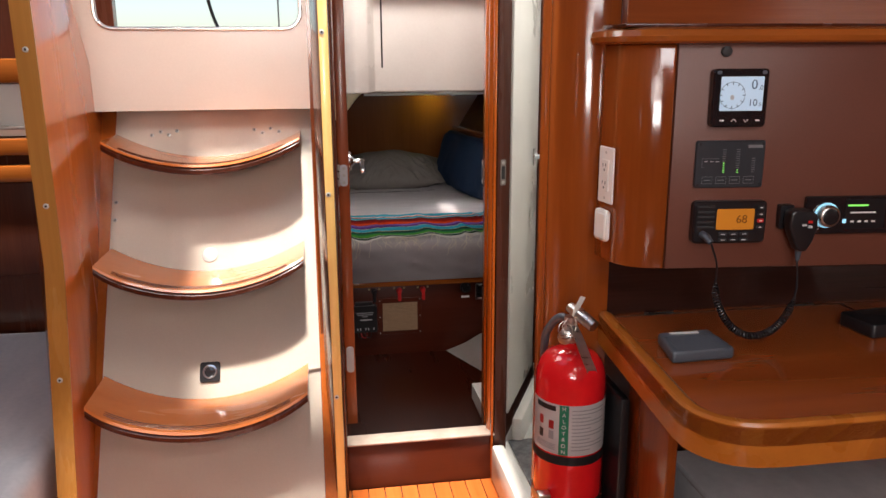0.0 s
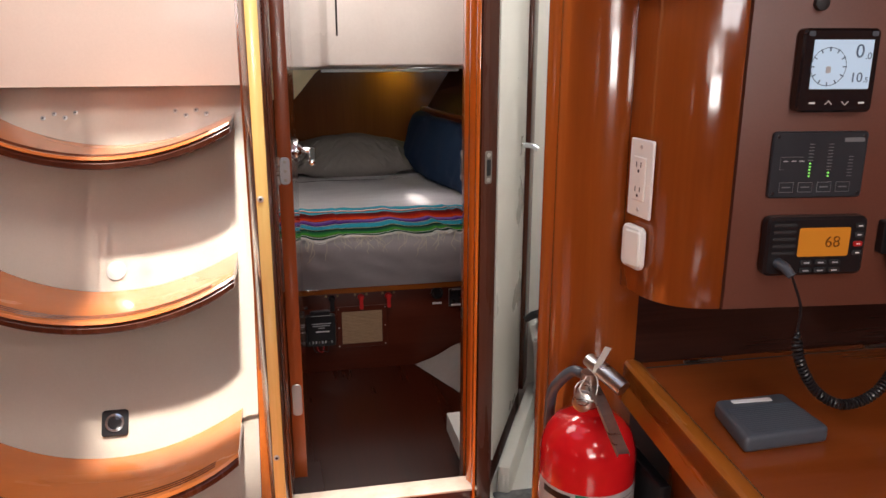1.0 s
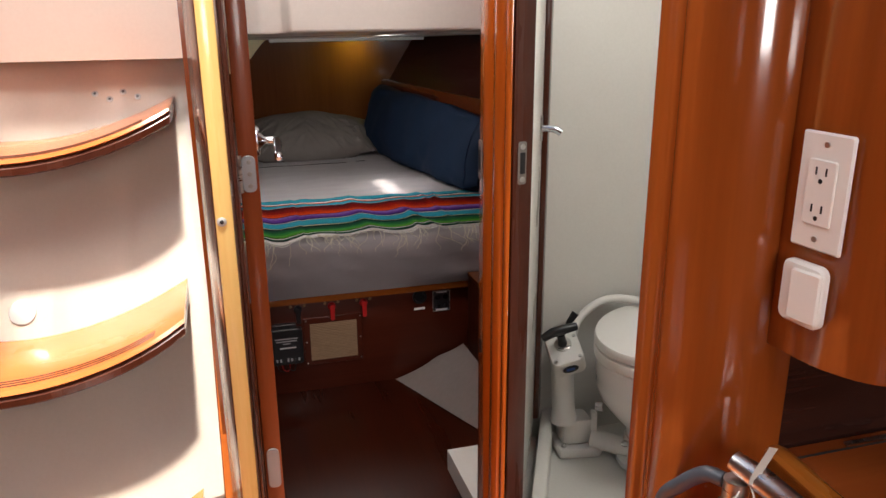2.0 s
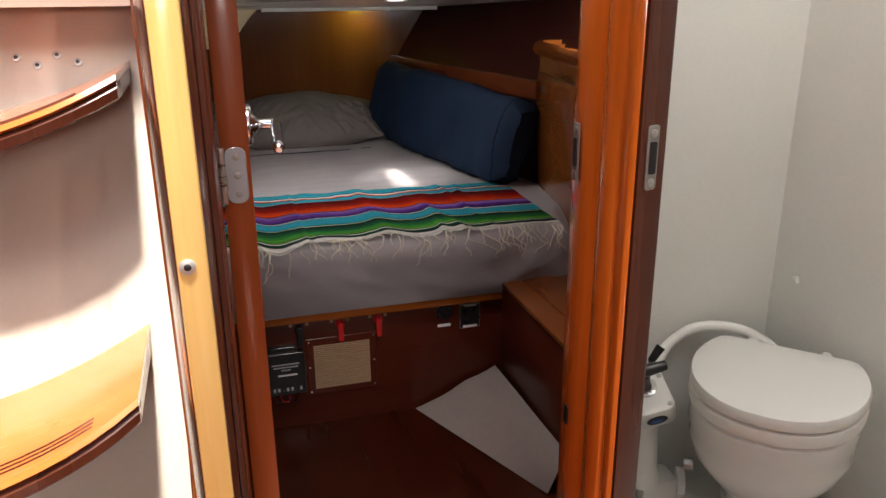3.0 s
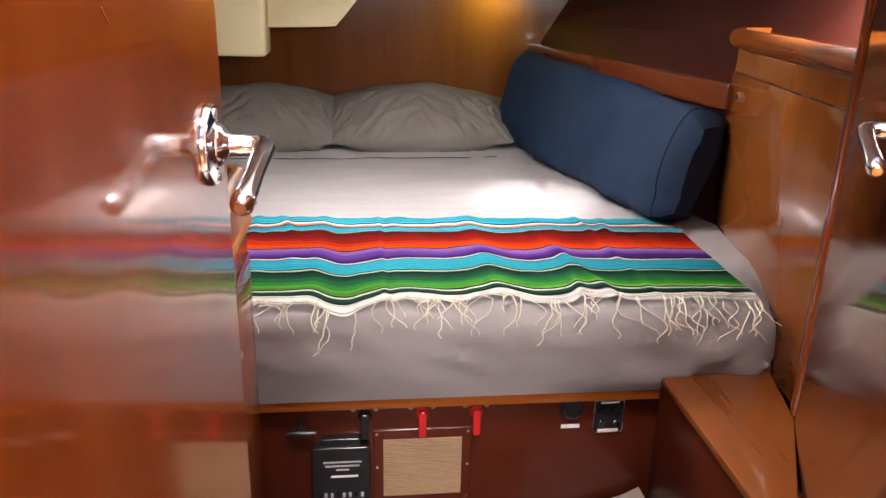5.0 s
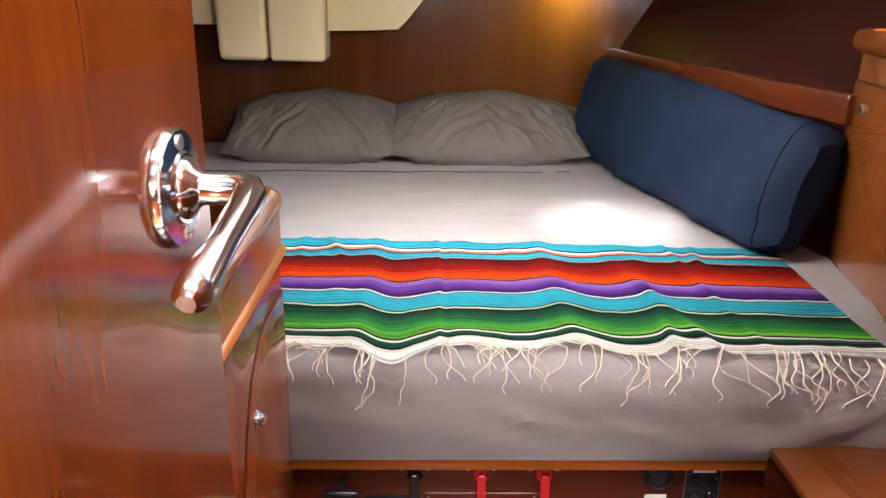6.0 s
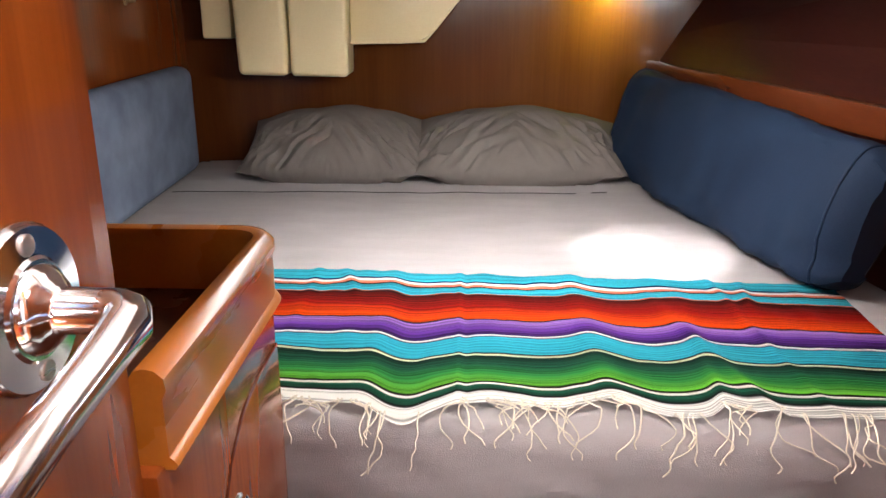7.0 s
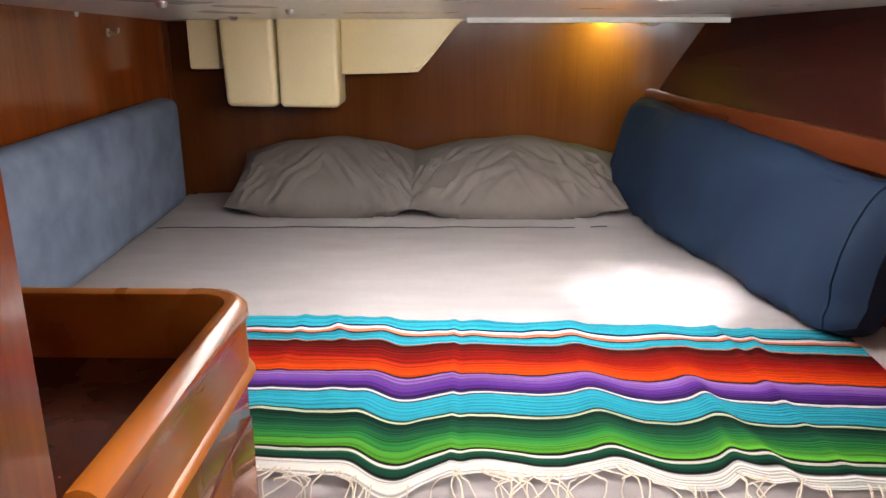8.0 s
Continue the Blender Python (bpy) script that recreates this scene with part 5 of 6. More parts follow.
for a, b in zip(g, g[1:]):
    for i in range(16):
        bm.faces.new((a[i], a[i + 1], b[i + 1], b[i]))
bmesh.ops.solidify(bm, geom=bm.faces[:], thickness=-0.003)
tagged(part("vinyl_sheet", bm, PAPER), "creased white vinyl sheet lying on the cabin floor", "sheet")

# ---- the head: toilet with hand pump ----
TD = Vector((-0.735, -0.678, 0)).normalized()       # the way the bowl faces
TS = Vector((-TD.y, TD.x, 0))
TC = Vector((1.050, 2.500, 0.012))


def bowl_outline(scale, n=40, back=0.118, front=0.188, half=0.157):
    """A D-shaped outline, flat at the hinges."""
    pts = []
    for k in range(n):
        a = 2 * math.pi * k / n
        c, s = math.cos(a), math.sin(a)
        f = front * c if c > 0 else max(back * c * 1.6, -back)
        pts.append((f * scale, half * math.copysign(abs(s) ** 0.9, s) * scale))
    return pts


def loft(levels, bm=None):
    """Rings of the bowl outline: (scale, z, shift towards the front)."""
    bm = bm or bmesh.new()
    rings = []
    for sc, z, sh in levels:
        rings.append([bm.verts.new(TC + TD * (f + sh) + TS * s + Vector((0, 0, z))) for f, s in bowl_outline(sc)])
    for a, b in zip(rings, rings[1:]):
        for k in range(len(a)):
            bm.faces.new((a[k], a[(k + 1) % len(a)], b[(k + 1) % len(a)], b[k]))
    bm.faces.new(rings[0][::-1])
    bm.faces.new(rings[-1])
    return bm


tl = thing("marine_toilet", 1.03, 2.47, 0.12, "white marine toilet with closed lid", "toilet")
part("bowl", loft([(0.46, 0.20, -0.02), (0.50, 0.23, -0.02), (0.70, 0.275, -0.01), (0.88, 0.325, 0), (0.95, 0.36, 0), (0.94, 0.378, 0), (0.97, 0.39, 0), (0.98, 0.43, 0), (0.95, 0.436, 0)]), PORCELAIN, tl)
part("seat", loft([(0.97, 0.4365, 0), (1.0, 0.440, 0), (1.01, 0.452, 0), (1.0, 0.463, 0), (0.97, 0.466, 0)]), PUMPWHITE, tl, "white seat ring")
part("lid", loft([(0.97, 0.4675, 0), (1.0, 0.470, 0), (1.01, 0.482, 0), (0.99, 0.491, 0), (0.90, 0.495, 0), (0.5, 0.498, 0)]), PUMPWHITE, tl, "white closed lid")
base = part("base", loft([(0.62, 0.121, -0.03), (0.62, 0.135, -0.03), (0.46, 0.140, -0.02), (0.44, 0.17, -0.02), (0.50, 0.18, -0.02), (0.50, 0.20, -0.02)]), PORCELAIN, tl, "white base")
for f, s in ((0.07, -0.05), (0.02, 0.085), (0.085, 0.03)):
    p = TC + TD * f + TS * s
    part("bolt", lathe([(0.010, 0.2), (0.010, 0.207), (0.005, 0.212)], 10, Matrix.Translation((p.x, p.y, 0.0))), STEEL, base)
for s in (-0.07, 0.07):
    p = TC - TD * 0.135 + TS * s
    part("hinge", lathe([(0.014, 0.437), (0.014, 0.492), (0.008, 0.499)], 14, Matrix.Translation((p.x, p.y, 0))), PUMPWHITE, tl)
pm = thing("toilet_pump", 0.87, 2.63, 0.12, "white hand pump with a black T-handle beside the toilet", "pump")
part("foot", prism([(0.83, 2.585), (0.94, 2.565), (0.965, 2.60), (0.95, 2.675), (0.84, 2.68)], 0.121, 0.150), PUMPWHITE, pm, bevel=0.008)
part("body", prism([(0.845, 2.60), (0.925, 2.59), (0.93, 2.66), (0.85, 2.67)], 0.1505, 0.225), PUMPWHITE, pm, bevel=0.012)
part("cylinder", lathe([(0.036, 0.215), (0.034, 0.23), (0.030, 0.25), (0.029, 0.38), (0.034, 0.395)], 24, Matrix.Translation((0.872, 2.628, 0)) @ pose(0, 0, 0, 0, -4, 0)), PUMPWHITE, pm)
hdp = Matrix.Translation((0.850, 2.628, 0.418)) @ pose(0, 0, 0, 24, -16, -14)
top = part("head_block", prism(rounded_rect(0.085, 0.12, 0.018), -0.03, 0.022, None, hdp), PUMPWHITE, pm, bevel=0.006)
part("collar", lathe([(0.022, 0.022), (0.022, 0.028), (0.016, 0.030)], 20, hdp), STEEL, top)
part("rod", lathe([(0.013, 0.028), (0.010, 0.045), (0.012, 0.068)], 14, hdp), BLACK, top)
part("grip", tube([hdp @ Vector(p) for p in ((-0.048, -0.004, 0.072), (-0.02, 0.0, 0.079), (0.01, 0.0, 0.080), (0.044, 0.004, 0.074))], [0.010, 0.0125, 0.0125, 0.010], 14), BLACK, top, "black T-handle")
part("valve_lever", tube([hdp @ Vector(p) for p in ((0.03, 0.045, 0.022), (0.03, 0.045, 0.045), (0.055, 0.058, 0.062))], [0.007, 0.008, 0.010], 10), BLACK, top, "black valve lever")
dec = hdp @ facing((0.0, -0.0605, -0.004), (0, -1, 0))
part("badge", lathe([(0.021, 0), (0.021, 0.001), (0.017, 0.0014)], 24, dec @ Matrix.Diagonal((1, 0.62, 1, 1))), BLACK, top, "oval badge")
plate(dec, 0.022, 0.009, 0.0008, 0.003, BLUEPRINT, "badge_mark", top, "", 0, z=0.0015)
for q in ((-0.032, -0.048), (0.032, -0.048), (-0.032, 0.048), (0.034, 0.02)):
    part("screw", disc_on(hdp @ Matrix.Translation((q[0], q[1], 0.022)), 0.005, 0.002, 8), STEEL, top)
for x, y in ((0.848, 2.60), (0.935, 2.59), (0.92, 2.655)):
    part("bolt", lathe([(0.007, 0.150), (0.007, 0.157), (0.003, 0.160)], 10, Matrix.Translation((x, y, 0))), STEEL, pm)
part("flange", lathe([(0.03, 0), (0.03, 0.015)], 18, facing((0.93, 2.615, 0.205), (0.9, -0.4, 0))), PUMPWHITE, pm)
part("outlet_pipe", tube(smooth_path([(0.93, 2.60, 0.165), (0.97, 2.56, 0.163), (1.02, 2.51, 0.163)]), 0.027, 16), PUMPWHITE, pm)
part("hose", tube(smooth_path([(0.885, 2.66, 0.43), (0.92, 2.69, 0.475), (0.99, 2.695, 0.515), (1.07, 2.675, 0.515), (1.13, 2.64, 0.49), (1.16, 2.60, 0.45)]), 0.0110, 14), PUMPWHITE, pm, "white flexible hose")
part("clamp", lathe([(0.012, 0), (0.012, 0.018)], 12, facing((0.935, 2.60, 0.255), (0.8, -0.5, 0.1))), STEEL, pm)
tagged(part("waste_hose", tube(smooth_path([(1.03, 2.42, 0.16), (1.13, 2.33, 0.145), (1.22, 2.24, 0.15), (1.32, 2.1, 0.16)]), 0.019, 14), GELCOAT), "white waste hose along the head floor", "hose")

# ---- chart table corner ----
navc = thing("instrument_cupboard", 0.9, 1.5, 0.90, "mahogany instrument cupboard with a rounded end", "cupboard")


def nav_y(x):
    return 1.485 - 0.10 * (x - 0.72)


arc = [(0.622, 1.63), (0.624, 1.60), (0.629, 1.565), (0.638, 1.538), (0.654, 1.514), (0.675, 1.499), (0.698, 1.490), (0.722, 1.4855)]
fill = smooth_path([(x, y, 0) for x, y in arc], 4)
part("rounded_end", prism([(p.x, p.y) for p in fill] + [(0.724, 1.63)], 0.905, 1.36), COLUMNWOOD, navc, bevel=0.003)
part("front", prism([(0.7248, nav_y(0.7248)), (1.75, nav_y(1.75)), (1.75, 1.63), (0.7248, 1.63)], 0.905, 1.36), PANEL, navc, "reddish-brown laminate instrument panel", bevel=0.0015)
prof = [(-0.06, 0.0), (0.020, 0.0), (0.030, 0.005), (0.034, 0.015), (0.030, 0.026), (0.018, 0.031), (-0.06, 0.031)]
pth = [Vector((p.x, p.y, 1.3605)) for p in fill[2:]] + [Vector((1.75, nav_y(1.75), 1.3605))]
part("top_rail", sweep(pth, prof), TEAK_X, navc, "honey-coloured rounded top rail")
ND = Vector((1, -0.10, 0)).normalized()
NN = Vector((-0.10, -1, 0)).normalized()


def on_panel(x, z, off=0.0):
    return facing(Vector((x, nav_y(x), z)) + NN * (0.0006 + off), NN)


kn = part("thumb_screw", lathe([(0.010, 0), (0.010, 0.008), (0.007, 0.010)], 20, on_panel(0.818, 1.346)), RUBBER, navc, "black thumb screw")

ga = thing("wind_display", 0.846, 1.47, 1.256, "square black display with a lit white screen and dial", "instrument")
plate(on_panel(0.846, 1.2565), 0.112, 0.113, 0.020, 0.008, BLACKGLOSS, "case", ga, bevel=0.003)
sc = plate(on_panel(0.848, 1.265), 0.086, 0.066, 0.0008, 0.001, LCD, "screen", ga, "lit white screen", 0, z=0.0204)
S = 0.0214


def arc_bm(m, r, wd, a0, a1, n=40, z=0.0):
    bm = bmesh.new()
    prev = None
    for k in range(n + 1):
        a = radians(a0 + (a1 - a0) * k / n)
        c, s = math.cos(a), math.sin(a)
        cur = [bm.verts.new(m @ Vector((rr * c, rr * s, z))) for rr in (r - wd / 2, r + wd / 2)]
        if prev:
            bm.faces.new((prev[0], prev[1], cur[1], cur[0]))
        prev = cur
    bmesh.ops.solidify(bm, geom=bm.faces[:], thickness=0.0003)
    return bm


part("dial", arc_bm(on_panel(0.829, 1.262), 0.0255, 0.0010, 0, 360, z=S), LCDINK, sc, smooth=False)
for k in range(12):
    a = math.radians(30 * k)
    plate(on_panel(0.829, 1.262) @ pose(0.0235 * math.cos(a), 0.0235 * math.sin(a), 0, 0, 0, 30 * k), 0.006, 0.0016, 0.0005, 0.0003, LCDINK, "tick", sc, "", 0, z=S)
plate(on_panel(0.829, 1.258), 0.007, 0.009, 0.0005, 0.002, GREYLINE, "pointer", sc, "", 0, z=S)
writing("digits", "0", on_panel(0.872, 1.282) @ Matrix.Translation((0, 0, S)), 0.026, LCDINK, sc)
writing("digits", ".0", on_panel(0.885, 1.276) @ Matrix.Translation((0, 0, S)), 0.013, LCDINK, sc)
writing("digits", "10", on_panel(0.871, 1.247) @ Matrix.Translation((0, 0, S)), 0.019, LCDINK, sc)
writing("digits", ".5", on_panel(0.885, 1.244) @ Matrix.Translation((0, 0, S)), 0.010, LCDINK, sc)
for k, dx in enumerate((-0.036, -0.012, 0.012, 0.036)):
    if k in (1, 2):
        s = 1 if k == 1 else -1
        pth = [on_panel(0.848 + dx, 1.213) @ Vector((a * 0.005, s * b, 0.0208)) for a, b in ((-1, -0.002), (0, 0.003), (1, -0.002))]
        part("key_mark", tube(pth, 0.0007, 5), WHITEPRINT, ga)
    else:
        plate(on_panel(0.848 + dx, 1.213), 0.009, 0.0025, 0.0004, 0.001, WHITEPRINT, "key_mark", ga, "", 0, z=0.0204)
for sx in (-1, 1):
    plate(on_panel(0.846 + sx * 0.045, 1.306), 0.009, 0.007, 0.0006, 0.002, GREYBLUE, "corner_cap", ga, "", 0, z=0.0204)

ip = thing("charger_panel", 0.842, 1.475, 1.124, "dark grey charger control panel with status lights", "control panel")
plate(on_panel(0.842, 1.124), 0.143, 0.096, 0.007, 0.006, CHARGER, "case", ip, bevel=0.002)
for sx in (-1, 1):
    for sz in (-1, 1):
        part("screw", disc_on(on_panel(0.842 + sx * 0.064, 1.124 + sz * 0.041, 0.0072), 0.003, 0.0008, 8), BLACK, ip)
plate(on_panel(0.892, 1.160), 0.030, 0.006, 0.0004, 0.001, FAINTPRINT, "logo_bar", ip, "", 0, z=0.0072)
for k in range(4):
    x = 0.797 + 0.0285 * k
    fr = tube([on_panel(x, 1.092) @ Vector((a * 0.0105, b * 0.007, 0.0076)) for a, b in ((-1, -1), (1, -1), (1, 1), (-1, 1), (-1, -1))], 0.0005, 4)
    part("key_outline", fr, FAINTPRINT, ip)
    plate(on_panel(x, 1.092), 0.013, 0.0018, 0.0003, 0.0005, FAINTPRINT, "key_mark", ip, "", 0, z=0.0072)
for x, n, lit in ((0.829, 11, 5), (0.858, 11, 2), (0.890, 7, 0)):
    for k in range(n):
        plate(on_panel(x, 1.108 + 0.0046 * k), 0.0030 if k < lit else 0.0075, 0.0022 if k < lit else 0.0010, 0.0004, 0.0004, LEDGREEN if k < lit else FAINTPRINT, "light" if k < lit else "scale_mark", ip, "", 0, z=0.0072)
for k in range(3):
    plate(on_panel(0.792 + 0.012 * k, 1.130), 0.007, 0.0015, 0.0004, 0.0004, GREYLINE, "scale_mark", ip, "", 0, z=0.0072)
part("diagram", tube([on_panel(0.784, 1.118) @ Vector(p) for p in ((0.006, 0, 0.0076), (0, 0, 0.0076), (0, 0.018, 0.0076), (0.034, 0.018, 0.0076))], 0.0004, 4), FAINTPRINT, ip)

vh = thing("vhf_radio", 0.846, 1.47, 1.006, "black marine radio with an amber screen", "radio")
plate(on_panel(0.846, 1.0065), 0.153, 0.088, 0.022, 0.010, BLACK, "case", vh, bevel=0.004)
for k in range(5):
    plate(on_panel(0.795, 1.040 - 0.0105 * k), 0.034, 0.0045, 0.0015, 0.002, RUBBER, "speaker_slot", vh, "", 0, z=0.0224)
am = plate(on_panel(0.856, 1.0135), 0.078, 0.043, 0.001, 0.003, AMBER, "screen", vh, "amber lit screen", 0, z=0.0226)
writing("digits", "68", on_panel(0.869, 1.013) @ Matrix.Translation((0, 0, 0.0238)), 0.024, glowing("amber_ink", (0.16, 0.05, 0.005), 0.05), am)
for k in range(4):
    plate(on_panel(0.908, 1.037 - 0.0135 * k), 0.014, 0.008, 0.003, 0.003, REDPLASTIC if k == 2 else RUBBER, "key", vh, "", 0.0006, z=0.0222)
    plate(on_panel(0.908, 1.037 - 0.0135 * k), 0.006, 0.0015, 0.0004, 0.0005, WHITEPRINT, "key_mark", vh, "", 0, z=0.0254)
for r_ in range(2):
    for k in range(3):
        plate(on_panel(0.832 + 0.022 * k, 0.983 - 0.012 * r_), 0.018, 0.0075, 0.003, 0.003, RUBBER, "key", vh, "", 0.0006, z=0.0222)
        plate(on_panel(0.832 + 0.022 * k, 0.983 - 0.012 * r_), 0.009, 0.0018, 0.0004, 0.0005, GREYLINE, "key_mark", vh, "", 0, z=0.0254)
plug = part("plug", tube([on_panel(0.790, 0.983) @ Vector(p) for p in ((0, 0, 0.022), (0.002, -0.002, 0.040), (0.008, -0.012, 0.050))], [0.008, 0.008, 0.006], 14), GREYBLUE, vh, "grey cable plug")
# hand microphone on its hook, with the coiled cord
mc = thing("radio_microphone", 0.985, 1.44, 1.0, "black fist microphone hanging on the panel", "microphone")
plate(on_panel(0.967, 1.015), 0.03, 0.05, 0.016, 0.004, BLACK, "bracket", mc)
mm = on_panel(0.985, 0.995)
pts = [(-0.026, 0.034), (-0.018, 0.040), (0.014, 0.040), (0.030, 0.030), (0.032, 0.004), (0.024, -0.026), (0.012, -0.046), (-0.004, -0.046), (-0.016, -0.022), (-0.028, 0.008)]
body = part("body", prism(pts, 0.018, 0.050, None, mm), BLACK, mc, bevel=0.008, segs=3)
plate(mm, 0.010, 0.006, 0.002, 0.002, REDPLASTIC, "key", body, "", 0.0005, dx=0.014, dy=0.016, z=0.050)
for dx, dy in ((0.002, 0.010), (0.014, 0.006)):
    plate(mm, 0.010, 0.005, 0.002, 0.002, GREYLINE, "key", body, "", 0.0005, dx=dx, dy=dy, z=0.050)
part("strain_relief", tube([mm @ Vector(p) for p in ((0.004, -0.046, 0.034), (0.004, -0.068, 0.034))], [0.007, 0.004], 12), GREYBLUE, body)
p0 = on_panel(0.790, 0.983) @ Vector((0.008, -0.012, 0.050))
p1 = mm @ Vector((0.004, -0.068, 0.034))
run = smooth_path([p0, (0.800, 1.41, 0.93), (0.801, 1.41, 0.89), (0.806, 1.405, 0.85), (0.833, 1.395, 0.803), (0.872, 1.385, 0.783), (0.920, 1.385, 0.793), (0.958, 1.395, 0.826), (0.978, 1.405, 0.87), p1], 26)
coil, straight, turns = [], [], 0.0
for k, p in enumerate(run):
    f = k / (len(run) - 1)
    amp = 0.0062 * max(0.0, min(1.0, (f - 0.20) / 0.06, (0.86 - f) / 0.06))
    d = (run[min(k + 1, len(run) - 1)] - run[max(k - 1, 0)]).normalized()
    s1 = d.cross(Vector((0, 1, 0.2))).normalized()
    s2 = d.cross(s1)
    sub = 4
    nxt = run[min(k + 1, len(run) - 1)]
    for j in range(sub if amp > 0 else 1):
        q = p.lerp(nxt, j / sub)
        turns += (nxt - p).length / sub / 0.0058 * 2 * math.pi if amp > 0 else 0
        coil.append(q + amp * (math.cos(turns) * s1 + math.sin(turns) * s2))
tagged(part("coiled_cord", tube(coil, 0.0021, 5), BLACK), "black coiled cord between radio and microphone", "cord")

st = thing("car_stereo", 1.09, 1.44, 1.015, "black stereo with a round silver volume knob", "stereo")
plate(on_panel(1.108, 1.0155), 0.200, 0.080, 0.010, 0.004, BLACKGLOSS, "case", st, bevel=0.002)
kb = part("knob", lathe([(0.023, 0.010), (0.0225, 0.024), (0.019, 0.028), (0.017, 0.0285)], 32, on_panel(1.053, 1.016)), STEEL, st, "silver volume knob")
part("knob_face", lathe([(0.017, 0.0287), (0.015, 0.0297)], 28, on_panel(1.053, 1.016)), BLACK, kb)
part("knob_ring", lathe([(0.0265, 0.0102), (0.0265, 0.012), (0.0235, 0.0125)], 32, on_panel(1.053, 1.016)), LEDBLUE, kb, "pale lit ring")
plate(on_panel(1.135, 1.018), 0.085, 0.062, 0.0006, 0.001, BLACK, "screen", st, "", 0, z=0.0106)
plate(on_panel(1.118, 1.036), 0.044, 0.004, 0.0004, 0.001, LEDGREEN, "track_bar", st, "", 0, z=0.0114)
plate(on_panel(1.130, 1.021), 0.055, 0.003, 0.0004, 0.001, WHITEPRINT, "level_bar", st, "", 0, z=0.0114)
plate(on_panel(1.092, 1.003), 0.008, 0.009, 0.0004, 0.001, LEDBLUE, "icon", st, "", 0, z=0.0114)
for k in range(4):
    plate(on_panel(1.109 + 0.015 * k, 1.002), 0.008, 0.004, 0.0004, 0.001, WHITEPRINT, "icon", st, "", 0, z=0.0114)
part("aux_mark", arc_bm(on_panel(1.036, 0.990), 0.004, 0.0012, 0, 360, 16, 0.0104), WHITEPRINT, st, smooth=False)

# outlet and switch on the rounded end
EN = Vector((-0.992, -0.126, 0)).normalized()
ol = thing("wall_outlet", 0.623, 1.59, 1.09, "white double outlet plate on the cupboard end", "outlet")
om = facing(Vector((0.6255, 1.577, 1.092)), EN)
plate(om, 0.062, 0.120, 0.005, 0.003, SOCKET, "plate", ol, bevel=0.002)
ins = plate(om, 0.034, 0.067, 0.003, 0.003, SOCKET, "insert", ol, "white socket insert", 0.001, z=0.0052)
for s in (-1, 1):
    for dx in (-0.006, 0.006):
        plate(om, 0.002, 0.008, 0.0004, 0.0004, BLACK, "slot", ins, "", 0, dx=dx, dy=s * 0.019 + 0.003, z=0.0084)
    part("ground_hole", disc_on(om @ Matrix.Translation((0, s * 0.019 - 0.007, 0.0083)), 0.0026, 0.0004, 10), BLACK, ins)
    part("screw", disc_on(om @ Matrix.Translation((0, s * 0.0484, 0.0051)), 0.0032, 0.001, 10), STEEL, ol)
sw = thing("light_switch", 0.62, 1.59, 0.99, "white rocker light switch under the outlet", "switch")
sm = facing(Vector((0.6250, 1.580, 0.984)), EN)
plate(sm, 0.054, 0.068, 0.012, 0.010, SOCKET, "plate", sw, bevel=0.003)
plate(sm @ pose(0.008, 0, 0.0118, 0, 5, 0), 0.036, 0.056, 0.005, 0.004, SOCKET, "rocker", sw, bevel=0.002)

# chart table with a rounded nosing
ct = thing("chart_table", 0.9, 1.3, 0.1, "glossy mahogany chart table with a thick honey-coloured nosing", "table")
TZ = 0.760
edge = [(0.640, 1.628), (0.628, 1.45), (0.616, 1.28), (0.608, 1.17)] + [(0.718 - 0.110 * math.cos(a), 1.155 - 0.110 * math.sin(a)) for a in [radians(10 * k) for k in range(1, 9)]] + [(0.74, 1.042), (1.0, 1.040), (1.85, 1.040)]
part("top", prism(edge + [(1.85, 1.628)], TZ - 0.030, TZ), TABLEWOOD, ct)
prof = [(0.0, -0.068), (0.026, -0.068), (0.036, -0.060), (0.0365, -0.052), (0.034, -0.048), (0.040, -0.030), (0.038, -0.012), (0.030, 0.002), (0.016, 0.009), (0.004, 0.008), (0.0, 0.003)]
part("nosing", sweep([Vector((x, y, TZ)) for x, y in edge], [(-u, v) for u, v in prof]), TEAK_Y, ct, "honey-coloured rounded nosing")
part("support", prism([(0.668, 1.30), (0.690, 1.30), (0.690, 1.50), (0.668, 1.50)], FLOOR, 0.728), MAHOGANY, ct, "upright mahogany support", bevel=0.004)
part("hinge", box(0.745, 0.815, 1.611, 1.617, TZ + 0.0005, TZ + 0.003), STEEL, ct, "thin steel hinge")
part("hinge", box(1.10, 1.17, 1.611, 1.617, TZ + 0.0005, TZ + 0.003), STEEL, ct, "thin steel hinge")
part("lid_gap", box(0.65, 1.8, 1.605, 1.608, TZ + 0.0003, TZ + 0.0012), CAULK, ct)
part("lid_gap", box(1.235, 1.238, 1.06, 1.605, TZ + 0.0003, TZ + 0.0012), CAULK, ct)

gb = thing("antenna_box", 0.742, 1.36, TZ, "slate grey flat plastic box with a ribbed top", "electronics box")
gm = pose(0.742, 1.362, TZ, 0, 0, -2)
GB = [(-0.060, 0.070), (0.028, 0.078), (0.070, -0.030), (-0.070, -0.082)]
part("case", prism([(0.062, 0.074), (-0.052, 0.066), (-0.066, -0.044), (0.066, -0.034)], 0.0005, 0.026, None, gm), GREYBLUE, gb, bevel=0.007, segs=3)
for k in range(14):
    y = 0.034 - 0.0052 * k
    part("rib", tube([gm @ Vector((-0.050, y, 0.026)), gm @ Vector((0.054, y + 0.006, 0.026))], 0.0011, 4), GREYBLUE, gb)
